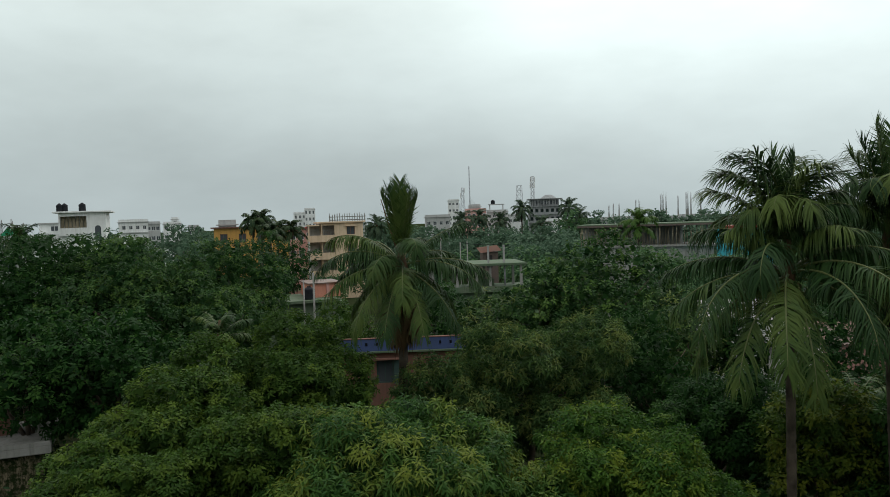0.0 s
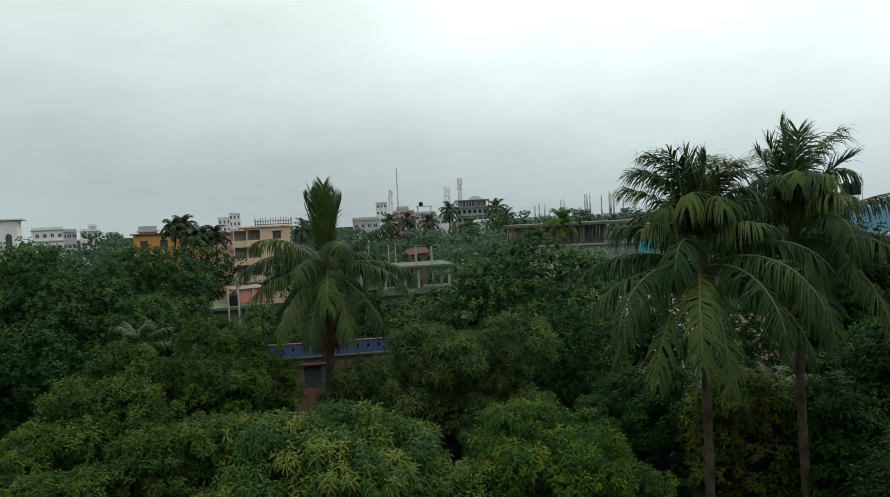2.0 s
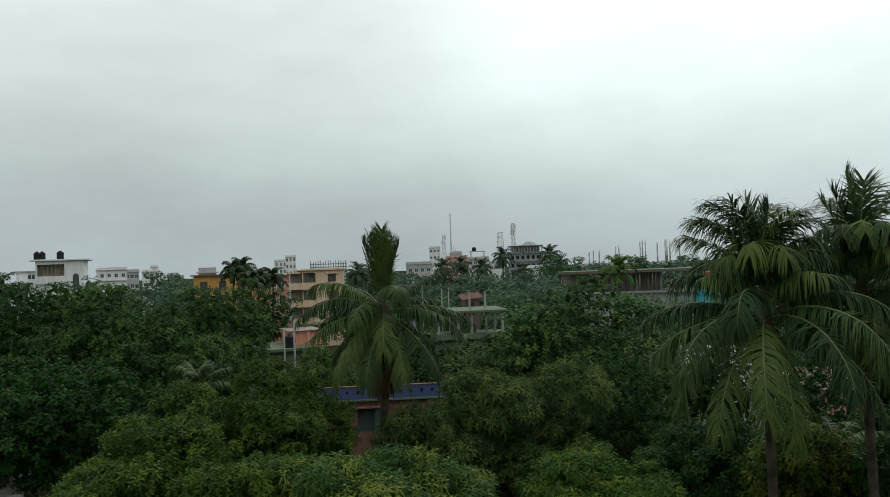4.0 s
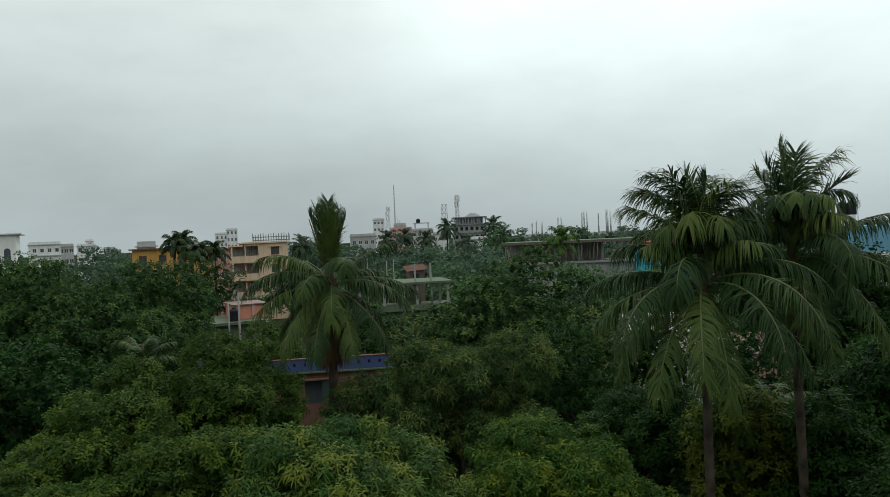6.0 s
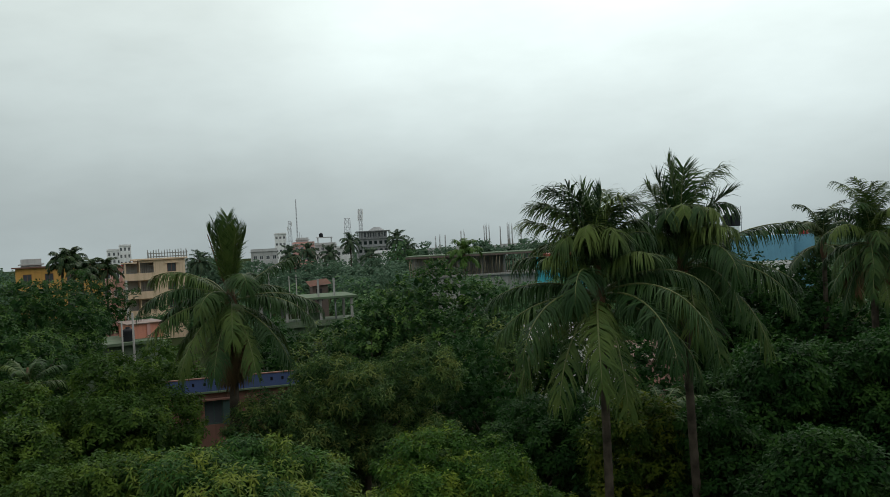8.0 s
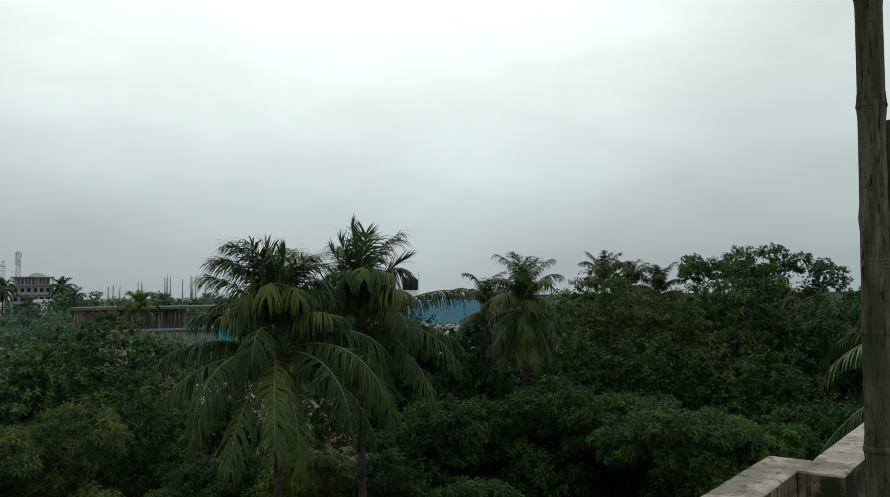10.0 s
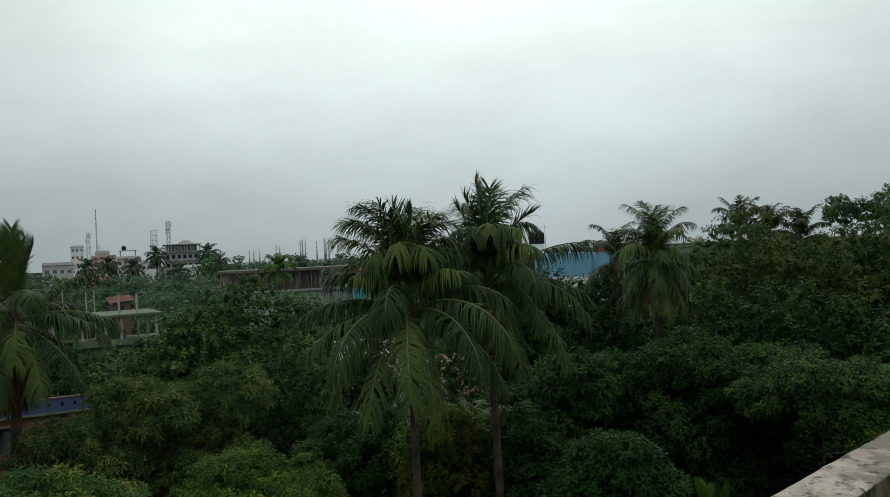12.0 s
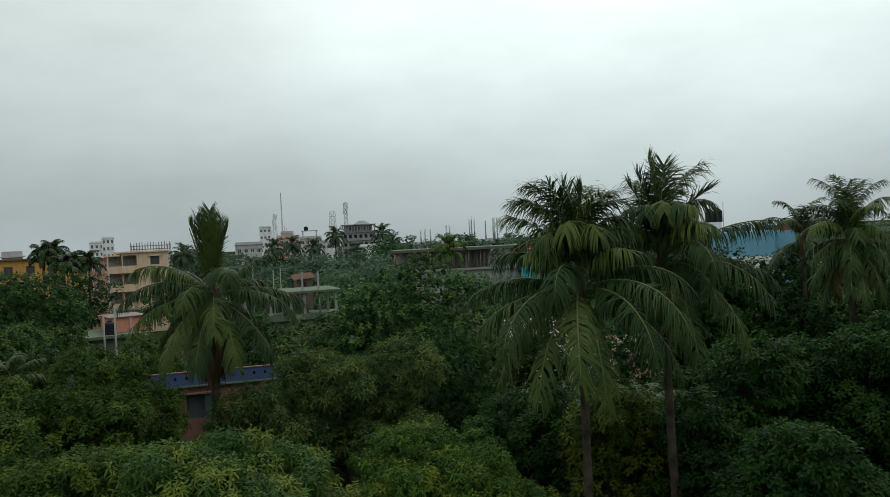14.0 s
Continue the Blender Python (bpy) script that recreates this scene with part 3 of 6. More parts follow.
def tree(name, az, dist, top_el, rx, rz, mat, label, seed, per=7, leaf=(0.2, 0.055), sag=0.5, ry=None, lobes=26, fine=False,
         floor=-0.45, bark="bark", flat=0.0, lobe=(0.17, 0.36), category="tree", group="trees round the yard", limbs=5, girth=1.0, gap=1.1, tuft=0.75):
    rng = np.random.default_rng(seed)
    ry = ry or rx
    top = height(top_el, dist)
    cz = top - rz
    root = thing(name, Matrix.Translation(spot(az, dist)), label, category, group)
    lean = rng.uniform(-0.5, 0.5, 2)
    fork = max(1.2, cz - rz * 0.5)
    r0 = 0.05 * (top ** 0.9) * 0.5 * girth
    pts = [(lean[0] * k * k, lean[1] * k * k, fork * k) for k in np.linspace(0, 1, 6)]
    pts[0] = (0, 0, -0.1)
    part("trunk", tube_bm(pts, [r0 * (1.25 - 0.5 * k) for k in np.linspace(0, 1, 6)], 9), M[bark], root)
    for i in range(limbs):
        a = 2 * math.pi * (i + rng.random() * 0.7) / limbs
        reach = rng.uniform(0.45, 0.75)
        end = Vector((math.cos(a) * rx * reach, math.sin(a) * ry * reach, cz + rz * rng.uniform(0.0, 0.45)))
        st = Vector(pts[-1]) - Vector((0, 0, 0.25))
        mid = st.lerp(end, 0.5) + Vector((0, 0, rz * 0.12)) + Vector(rng.normal(size=3) * 0.2)
        part("limb", tube_bm([st, st.lerp(mid, 0.5), mid, mid.lerp(end, 0.5) + Vector(rng.normal(size=3) * 0.12), end],
                             [r0 * 0.55, r0 * 0.45, r0 * 0.34, r0 * 0.22, r0 * 0.08], 6), M[bark], root)
    leaf = (leaf[0] * 1.12, leaf[1] * 1.35) if dist < 40 else (leaf[0] * 1.12, leaf[1] * 1.45)
    gap *= 1.0 if dist < 40 else 1.75 if dist < 100 else 2.0
    sites, out, age, pads, size = crown_sites(rng, rx, ry, rz, lobes, lobe, floor, flat, tuft * (0.3 + 0.008 * dist), leaf[0] * gap)
    sites, pads = sites + np.array([[0, 0, cz]]), pads + np.array([[0, 0, cz]])
    v, f, c = spray_leaves(rng, sites, out, per, leaf[0], leaf[1], sag, leaf[0] * 0.5, fine)
    # occluder blades added in each leafy pad and deeper in, for dark gaps
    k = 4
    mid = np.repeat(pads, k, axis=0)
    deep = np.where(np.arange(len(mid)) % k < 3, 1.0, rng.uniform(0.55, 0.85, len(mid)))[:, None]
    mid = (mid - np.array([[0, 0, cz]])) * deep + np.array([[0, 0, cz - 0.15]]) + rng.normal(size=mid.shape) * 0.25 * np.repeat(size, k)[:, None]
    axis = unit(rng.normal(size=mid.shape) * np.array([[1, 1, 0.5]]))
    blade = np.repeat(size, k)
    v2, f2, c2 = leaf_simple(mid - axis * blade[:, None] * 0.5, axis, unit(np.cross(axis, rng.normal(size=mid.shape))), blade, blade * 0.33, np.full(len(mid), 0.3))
    # the added blades get the darkest leaf tone, as shade within the crown
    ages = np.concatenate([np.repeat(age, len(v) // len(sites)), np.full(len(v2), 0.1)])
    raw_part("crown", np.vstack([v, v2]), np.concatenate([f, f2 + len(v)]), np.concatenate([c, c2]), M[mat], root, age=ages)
    return root


# ---- palms ----
def frond_arrays(rng, phi, theta0, bend, length, pairs, leaf_len, leaf_w, droop, forward, seg=3):
    """Leaflets and midrib of one feather leaf that starts at the origin."""
    n = 18
    ds = length / n
    h = np.array([math.sin(phi), math.cos(phi), 0.0])
    side = np.array([math.cos(phi), -math.sin(phi), 0.0])
    sway = rng.uniform(-0.25, 0.25)
    pts, tans = [np.zeros(3)], []
    for i in range(n):
        s = (i + 0.5) / n
        e = theta0 - bend * s ** (1.2 + 1.1 * max(0.0, theta0 - 0.5))
        hh = h + side * sway * s
        hh = hh / np.linalg.norm(hh)
        t = hh * math.cos(e) + np.array([0, 0, math.sin(e)])
        tans.append(t)
        pts.append(pts[-1] + t * ds)
    tans.append(tans[-1])
    pts, tans = np.array(pts), np.array(tans)
    s = np.linspace(0.17, 0.995, pairs)
    s = np.repeat(s, 2) + rng.uniform(-0.004, 0.004, pairs * 2)
    s = np.clip(s, 0, 0.999)
    sg = np.tile([1.0, -1.0], pairs)
    keep = (np.sin(s * rng.uniform(30, 60) + sg * 2 + sway * 60) > -0.96) & (rng.random(len(s)) > 0.03)
    s, sg = s[keep], sg[keep]
    k = s * n
    i0 = k.astype(int)
    fr = (k - i0)[:, None]
    p = pts[i0] * (1 - fr) + pts[i0 + 1] * fr
    t = unit(tans[i0] * (1 - fr) + tans[np.minimum(i0 + 1, n)] * fr)
    up = unit(np.cross(np.broadcast_to(side, t.shape), t))
    # leaflets cling together in small groups
    group = (s * pairs / 4.5 + 0.37 * pairs * (sg > 0)).astype(int)
    shared = rng.normal(size=group.max() + 1)[group]
    ang = forward + (1.05 - min(forward, 1.05)) * s ** 4 + rng.normal(size=len(s)) * 0.07 + 0.12 * shared
    d = unit(np.cos(ang)[:, None] * side * sg[:, None] + np.sin(ang)[:, None] * t + up * (0.3 - 0.3 * min(droop, 1.0) + 0.12 * rng.normal(size=(len(s), 1))))
    prof = np.clip(np.minimum(0.3 + 2.2 * s, 1.0) * (1 - 0.42 * np.clip((s - 0.78) / 0.22, 0, 1) ** 1.6), 0.4, 1)
    L = leaf_len * prof * rng.uniform(0.72, 1.1, len(s))
    dr = droop * np.clip(rng.uniform(0.7, 1.3, len(s)) + 0.3 * shared, 0.15, 2.2)
    w = unit(t - (t * d).sum(1, keepdims=True) * d)
    rows = []
    down = np.array([[0, 0, -1.0]])
    c = p
    for du, pull, wu in ((0.0, 0.0, 0.7), (0.34, 0.2, 1.0), (0.34, 0.85, 0.68), (0.32, 1.9, 0.06)):
        c = c + unit(d + down * (dr * pull)[:, None]) * (L * du)[:, None]
        rows.append(c - w * leaf_w * 0.5 * wu)
        rows.append(c + w * leaf_w * 0.5 * wu)
    v = np.stack(rows, 1).reshape(-1, 3)
    kk = np.arange(len(s))[:, None] * 8
    f = (kk + np.array([[0, 1, 3, 2, 2, 3, 5, 4, 4, 5, 7, 6]])).ravel()
    return v, f, np.full(len(s) * 3, 4), pts


def add_frond(root, rng, heart, phi, theta0, bend, length, mat="palm", pairs=70, leaf_len=0.8, leaf_w=0.05, droop=0.8, forward=0.55, name="frond", label=""):
    v, f, c, pts = frond_arrays(rng, phi, radians(theta0), radians(bend), length, pairs, leaf_len, leaf_w, droop, forward)
    fr = raw_part(name, v + np.array([heart]), f, c, M[mat], root, label, age=np.full(len(v), rng.random()))
    rad = [0.05 - 0.042 * i / 18 for i in range(19)]
    part("rachis", tube_bm([Vector(q) + Vector(heart) for q in pts], [r * min(1.0, length / 4) for r in rad], 5), M["rachis" if mat != "palm_dead" else "palm_fibre"], fr)
    return fr


def palm_trunk(root, rng, top, r0, r1, lean, mat="palm_bark"):
    n = max(14, int(top / 0.16))
    pts, rad = [], []
    for i in range(n + 1):
        k = i / n
        pts.append((lean[0] * (k - 1) * 1.0 + lean[0] * 0.25 * math.sin(3 * k), lean[1] * (k - 1), top * k))
        rad.append((r0 * 1.35 if k < 0.04 else r0 + (r1 - r0) * k) * (1.0 + (0.07 if i % 2 else -0.03)))
    return part("trunk", tube_bm(pts, rad, 12), M[mat], root)


def coconut_palm(name, az, dist, heart_el, rings, seed, label, r=(0.19, 0.15), lean=(0.3, 0.0), mat="palm", pairs=70, leaf=(0.8, 0.05), nuts=0, dead=0, group="coconut palms", scale=1.0, spike=False, fronds=(), dead_pitch=(-38, 42), stem=0.0, skirt=False):
    """rings: (count, start angle, bend, length, droop, forward, first turn). fronds: single ones, by a turn counted from the right over the back."""
    rng = np.random.default_rng(seed)
    top = height(heart_el, dist)
    root = thing(name, Matrix.Translation(spot(az, dist)), label, "palm tree", group)
    palm_trunk(root, rng, top, r[0], r[1], lean)
    heart = np.array([lean[0] * 0.25 * math.sin(3), 0, top])
    part("crown_shaft", tube_bm([heart + np.array([0, 0, z]) for z in (-0.7, -0.3, 0.1, 0.6 + 0.3 * stem, 1.1 + 0.7 * stem)], [r[1] * 1.1, r[1] * 1.7, r[1] * 1.6, r[1] * 0.9, 0.04], 10), M["palm_fibre"], root, "brown fibrous leaf bases")
    for count, th, bend, length, droop, forward, first, *thin in rings:
        k = thin[0] if thin else 1.0
        for i in range(count):
            phi = first + 2 * math.pi * (i + rng.uniform(-0.22, 0.22)) / count
            add_frond(root, rng, heart + np.array([0, 0, 0.25 * th / 90 + 0.1]), phi, th + rng.uniform(-1, 1) * (9 if th < 75 else 4), bend + rng.uniform(-14, 14), length * scale * rng.uniform(0.88, 1.1), mat, pairs, leaf[0] * scale * k, leaf[1] * k, droop * (1.6 if th < 70 else 1.2), forward)
    for ang, th, bend, length, droop, forward, *thin in fronds:
        k = thin[0] if thin else 1.0
        phi = radians(az + 90 - ang + rng.uniform(-3, 3))
        rise = stem * max(0.0, (th - 50) / 36)
        add_frond(root, rng, heart + np.array([0, 0, 0.25 * th / 90 + 0.1 + rise]), phi, th, bend, length, mat, int(pairs * (0.75 if 0.1 < droop < 0.95 else 1)), leaf[0] * k, leaf[1] * k, droop, forward)
    for i in range(dead):
        phi = 0.7 + 2 * math.pi * i / max(1, dead)
        add_frond(root, rng, heart + np.array([0, 0, -0.2]), phi, dead_pitch[0] + rng.uniform(-12, 8), dead_pitch[1], 2.9 * scale * rng.uniform(0.8, 1.1), "palm_dead", int(pairs * 0.6), leaf[0] * scale * 0.8, leaf[1], 1.1, 0.8, "dead_frond", "withered brown hanging frond")
    if skirt:
        n = 170
        a = rng.uniform(0, 6.28, n)
        r_ = rng.uniform(0.2, 0.36, n)
        base = heart + np.stack([np.cos(a) * r_, np.sin(a) * r_, rng.uniform(-2.6, -0.7, n)], 1)
        axis = unit(np.stack([np.cos(a) * 0.1, np.sin(a) * 0.1, np.full(n, -1.0)], 1) + 0.06 * rng.normal(size=(n, 3)))
        v, f, c = leaf_simple(base, axis, np.stack([-np.sin(a), np.cos(a), np.zeros(n)], 1), rng.uniform(0.7, 1.5, n), rng.uniform(0.02, 0.05, n), np.zeros(n))
        raw_part("leaf_skirt", v, f, c, M["palm_dead"], root, "brown withered leaf bases hanging round the trunk")
    if spike:
        part("dead_spike", tube_bm([heart + np.array([-0.1, 0, 0.6]), heart + np.array([-0.45, 0, 1.8]), heart + np.array([-0.78, 0.1, 3.0])], [0.05, 0.035, 0.02], 5), M["palm_fibre"], root, "bare broken leaf stalk")
    for i in range(nuts):
        a = 2 * math.pi * i / nuts + 0.3
        bm = bmesh.new()
        bmesh.ops.create_icosphere(bm, subdivisions=2, radius=0.12, matrix=Matrix.Translation(Vector(heart) + Vector((math.cos(a) * 0.3, math.sin(a) * 0.3, -0.22 - 0.14 * (i % 3)))) @ Matrix.Diagonal((1, 1, 1.25, 1)))
        for f in bm.faces:
            f.smooth = True
        part("coconut", bm, M["coconut"], root)
    return root


# ---- buildings ----
def face_camera(az, dist, turn=0.0, z=0.0):
    """x along the front to the right, y away from the roof where we stand, z up."""
    return Matrix.Translation(spot(az, dist, z)) @ Matrix.Rotation(radians(-az + turn), 4, "Z")


def facade(bm, x0, x1, z0, z1, holes, y0, y1):
    """A wall from x0 to x1 with real openings: holes = (xa, xb, za, zb), sorted into storeys."""
    levels = sorted({(h[2], h[3]) for h in holes})
    z = z0
    for za, zb in levels:
        if za > z:
            add_box(bm, x0, x1, y0, y1, z, za)
        x = x0
        for h in sorted(h for h in holes if (h[2], h[3]) == (za, zb)):
            if h[0] > x:
                add_box(bm, x, h[0], y0, y1, za, zb)
            x = h[1]
        if x < x1:
            add_box(bm, x, x1, y0, y1, za, zb)
        z = zb
    if z < z1:
        add_box(bm, x0, x1, y0, y1, z, z1)


def window(root, xa, xb, za, zb, y, frame_mat="white", bars=1, grille=False):
    t = min(0.09, (xb - xa) * 0.08)
    bm = box_bm((xa, xa + t, y, y + 0.08, za, zb), (xb - t, xb, y, y + 0.08, za, zb), (xa + t, xb - t, y, y + 0.08, za, za + t), (xa + t, xb - t, y, y + 0.08, zb - t, zb))
    for i in range(bars):
        xm = xa + (xb - xa) * (i + 1) / (bars + 1)
        add_box(bm, xm - t * 0.35, xm + t * 0.35, y + 0.01, y + 0.07, za + t, zb - t)
    win = part("window", bm, M[frame_mat], root)
    part("pane", box_bm((xa + t * 0.5, xb - t * 0.5, y + 0.035, y + 0.05, za + t * 0.5, zb - t * 0.5)), M["pane"], win)
    return win


def block_building(name, az, dist, width, depth, top, wall, label, storeys=4, cols=4, turn=0.0, win=(1.2, 1.3), roof="grey_hazed", frame_mat="white", overhang=0.35, bands=None, parapet=0.7, category="building", group="town buildings"):
    """A town house: walls with openings, floor bands, roof slab, parapet."""
    root = thing(name, face_camera(az, dist, turn), label, category, group)
    sh = (top - parapet) / storeys
    holes = []
    cw = width / cols
    for s_ in range(storeys):
        for c_ in range(cols):
            xm = -width / 2 + cw * (c_ + 0.5)
            holes.append((xm - win[0] / 2, xm + win[0] / 2, s_ * sh + 0.95, s_ * sh + 0.95 + win[1]))
    bm = bmesh.new()
    facade(bm, -width / 2, width / 2, 0, top - parapet - 0.2, holes, 0, 0.25)
    part("wall", bm, M[wall], root)
    part("back_wall", box_bm((-width / 2, width / 2, depth - 0.25, depth, 0, top - parapet - 0.2)), M[wall], root)
    for sx in (-1, 1):
        bm = bmesh.new()
        xa, xb = (-width / 2, -width / 2 + 0.25) if sx < 0 else (width / 2 - 0.25, width / 2)
        add_box(bm, xa, xb, 0.25, depth - 0.25, 0, top - parapet - 0.2)
        part("side_wall", bm, M[wall], root)
    part("floor_slab", box_bm(*[(-width / 2 + 0.3, width / 2 - 0.3, 0.3, depth - 0.3, s_ * sh - 0.1, s_ * sh) for s_ in range(1, storeys)]) if storeys > 1 else box_bm((-1, 1, 1, 2, 0, 0.1)), M["dark"], root)
    part("roof", box_bm((-width / 2 - overhang, width / 2 + overhang, -overhang, depth + overhang, top - parapet - 0.2, top - parapet)), M[roof], root)
    if parapet > 0.1:
        t = 0.15
        part("parapet", box_bm((-width / 2, width / 2, 0, t, top - parapet, top), (-width / 2, width / 2, depth - t, depth, top - parapet, top), (-width / 2, -width / 2 + t, t, depth - t, top - parapet, top), (width / 2 - t, width / 2, t, depth - t, top - parapet, top)), M[wall], root)
    for h in holes:
        if h[3] > 4.0:
            window(root, h[0], h[1], h[2], h[3], 0.1, frame_mat)
    if bands:
        for s_ in range(1, storeys):
            part("ledge", box_bm((-width / 2 - 0.1, width / 2 + 0.1, -0.45, -0.002, s_ * sh - 0.12, s_ * sh + 0.12)), M[bands], root)
    return root


def water_tank(az, dist, z, r=0.55, h=1.3, label="black ribbed plastic water tank on a roof"):
    root = thing("water_tank", Matrix.Translation(spot(az, dist, z)), label, "water tank", "roof tanks")
    pts, rad = [], []
    for i in range(13):
        k = i / 12
        pts.append((0, 0, h * k))
        rad.append(r * (1.0 if i % 2 else 0.95) if k < 0.84 else r * (1.0 - (k - 0.84) * 3.8))
    part("drum", tube_bm(pts, rad, 16), M["tank"], root)
    part("cap", tube_bm([(0, 0, h - 0.01), (0, 0, h + 0.1)], [r * 0.32, r * 0.3], 12), M["tank"], root)
    return root


def post(name, az, dist, z0, z1, r, mat, label, category="post", sides=8, group=""):
    root = thing(name, Matrix.Translation(spot(az, dist, z0)), label, category, group)
    part("shaft", tube_bm([(0, 0, 0), (0, 0, (z1 - z0) * 0.5), (0, 0, z1 - z0)], [r, r * 0.92, r * 0.85], sides), M[mat], root)
    return root


def rebar_column(az, dist, z0, h, seed):
    """Starter bars of an unbuilt storey over a concrete stub."""
    rng = np.random.default_rng(seed)
    root = thing("rebar_column", Matrix.Translation(spot(az, dist, z0)), "rusty starter bars standing over an unfinished concrete column", "rebar", "starter bars")
    part("stub", box_bm((-0.16, 0.16, -0.16, 0.16, 0, h * 0.3)), M["concrete"], root)
    for x, y in ((-0.11, -0.11), (0.11, -0.11), (0.11, 0.11), (-0.11, 0.11), (0.0, 0.11)):
        ex, ey = rng.normal(size=2) * 0.07
        part("bar", tube_bm([(x, y, h * 0.28), (x + ex * 0.5, y + ey * 0.5, h * 0.65), (x + ex, y + ey, h * rng.uniform(0.85, 1.05))], [0.028, 0.026, 0.024], 5), M["rebar"], root)
    return root


def lattice_tower(name, az, dist, z0, z1, w0, w1, label, panels=8, antennas=0, leg=0.08):
    root = thing(name, face_camera(az, dist, 20, z0), label, "tower", "radio towers")
    h = z1 - z0
    corner = ((-1, -1), (1, -1), (1, 1), (-1, 1))
    for cx, cy in corner:
        part("leg", tube_bm([(cx * w0 / 2, cy * w0 / 2, 0), (cx * w1 / 2, cy * w1 / 2, h)], [leg, leg * 0.8], 5), M["steel"], root)
    for i in range(panels):
        za, zb = h * i / panels, h * (i + 1) / panels
        wa, wb = w0 + (w1 - w0) * i / panels, w0 + (w1 - w0) * (i + 1) / panels
        for k in range(4):
            a, b = corner[k], corner[(k + 1) % 4]
            part("brace", tube_bm([(a[0] * wa / 2, a[1] * wa / 2, za), (b[0] * wb / 2, b[1] * wb / 2, zb)], [leg * 0.5, leg * 0.5], 4), M["steel"], root)
            part("strut", tube_bm([(a[0] * wb / 2, a[1] * wb / 2, zb), (b[0] * wb / 2, b[1] * wb / 2, zb)], [leg * 0.5, leg * 0.5], 4), M["steel"], root)
    for i in range(antennas):
        a = 2 * math.pi * i / antennas
        z = h - 1.3 - 2.4 * (i % 2)
        part("antenna", box_bm((math.cos(a) * 1.0 - 0.2, math.cos(a) * 1.0 + 0.2, math.sin(a) * 1.0 - 0.12, math.sin(a) * 1.0 + 0.12, z - 1.1, z + 1.1), bevel=0.03), M["white"], root, "pale panel antenna")
    return root


# ---- ground ----
def ground():
    bm = bmesh.new()
    rings = (0, 20, 40, 60, 90, 140, 220, 400, 800, 1600, 4500)
    prev = None
    for r in rings:
        if r == 0:
            ring = [bm.verts.new((0, 0, 0))]
        else:
            ring = [bm.verts.new((r * math.cos(2 * math.pi * k / 48), r * math.sin(2 * math.pi * k / 48), 0.0)) for k in range(48)]
        if prev is not None:
            for k in range(48):
                if len(prev) == 1:
                    bm.faces.new((prev[0], ring[k], ring[(k + 1) % 48]))
                else:
                    bm.faces.new((prev[k], ring[k], ring[(k + 1) % 48], prev[(k + 1) % 48]))
        prev = ring
    return tagged(part("ground", bm, M["soil"], None), "dark damp soil with patches of grass under the trees", "ground", "", "structure")


ground()


# ---- the roof we stand on: parapet with a step in it, bamboo poles ----
HOUSE_TURN = 18.0  # the parapet runs along 72 degrees right of the y axis
PAR_TOP = 12.94
ROOF_Z = 11.95
HOUSE = Matrix.Translation((0.037, -0.33, 0)) @ Matrix.Rotation(radians(HOUSE_TURN), 4, "Z")


def own_house():
    """x along the parapet, y outward; outer faces at y 0.84 before the step, 0.70 after it."""
    root = thing("roof_terrace", HOUSE, "flat roof of a plastered house with a weathered parapet", "building", "", "structure")
    part("wall", box_bm((-14, 2.9, -12, 0.80, 0, ROOF_Z - 0.2), (2.9, 12, -12, 0.64, 0, ROOF_Z - 0.2)), M["plaster"], root)
    part("roof", box_bm((-14, 2.9, -12, 0.82, ROOF_Z - 0.2, ROOF_Z), (2.9, 12, -12, 0.66, ROOF_Z - 0.2, ROOF_Z)), M["concrete"], root)
    bm = bmesh.new()
    add_box(bm, -13.9, 2.93, 0.695, 0.835, ROOF_Z, PAR_TOP - 0.004)
    add_box(bm, 2.74, 11.9, 0.555, 0.692, ROOF_Z, PAR_TOP - 0.004)
    part("parapet_wall", bm, M["parapet_side"], root, "plaster streaked with green and black algae")

    def coping(xa, xb, ya, yb):
        """The worn top of the wall: uneven, with chipped edges."""
        b = bmesh.new()
        n = int((xb - xa) / 0.035)
        m = 7
        grid = []
        for i in range(n + 1):
            row = []
            for j in range(m + 1):
                x = xa + (xb - xa) * i / n
                y = ya + (yb - ya) * j / m
                edge = j in (0, m) and not (2.73 < x < 2.94 and abs(y - 0.6935) < 0.002)
                if j in (1, m - 1):
                    y = ya + 0.007 if j == 1 else yb - 0.007
                q = Vector((x * 3.1, y * 9, 0.3))
                dz = 0.002 * noise.noise(q * 1.3) + 0.0015 * noise.noise(q * 5) - (0.003 + 0.003 * abs(noise.noise(q * 4)) if edge else 0)
                dy = 0.0025 * noise.noise(Vector((x * 9, j, 2.0))) if edge else 0
                row.append(b.verts.new((x, y + dy, PAR_TOP + dz)))
            grid.append(row)
        for i in range(n):
            for j in range(m):
                b.faces.new((grid[i][j], grid[i + 1][j], grid[i + 1][j + 1], grid[i][j + 1]))
        edge = bmesh.ops.extrude_edge_only(b, edges=[e for e in b.edges if e.is_boundary])
        for v_ in edge["geom"]:
            if isinstance(v_, bmesh.types.BMVert):
                v_.co.z = PAR_TOP - 0.007
        return b

    part("coping", coping(-13.9, 2.932, 0.6935, 0.8365), M["parapet_top"], root, "pale worn plaster top")
    part("coping", coping(2.739, 11.9, 0.5535, 0.6935), M["parapet_top"], root, "pale worn plaster top")
    return root


own_house()


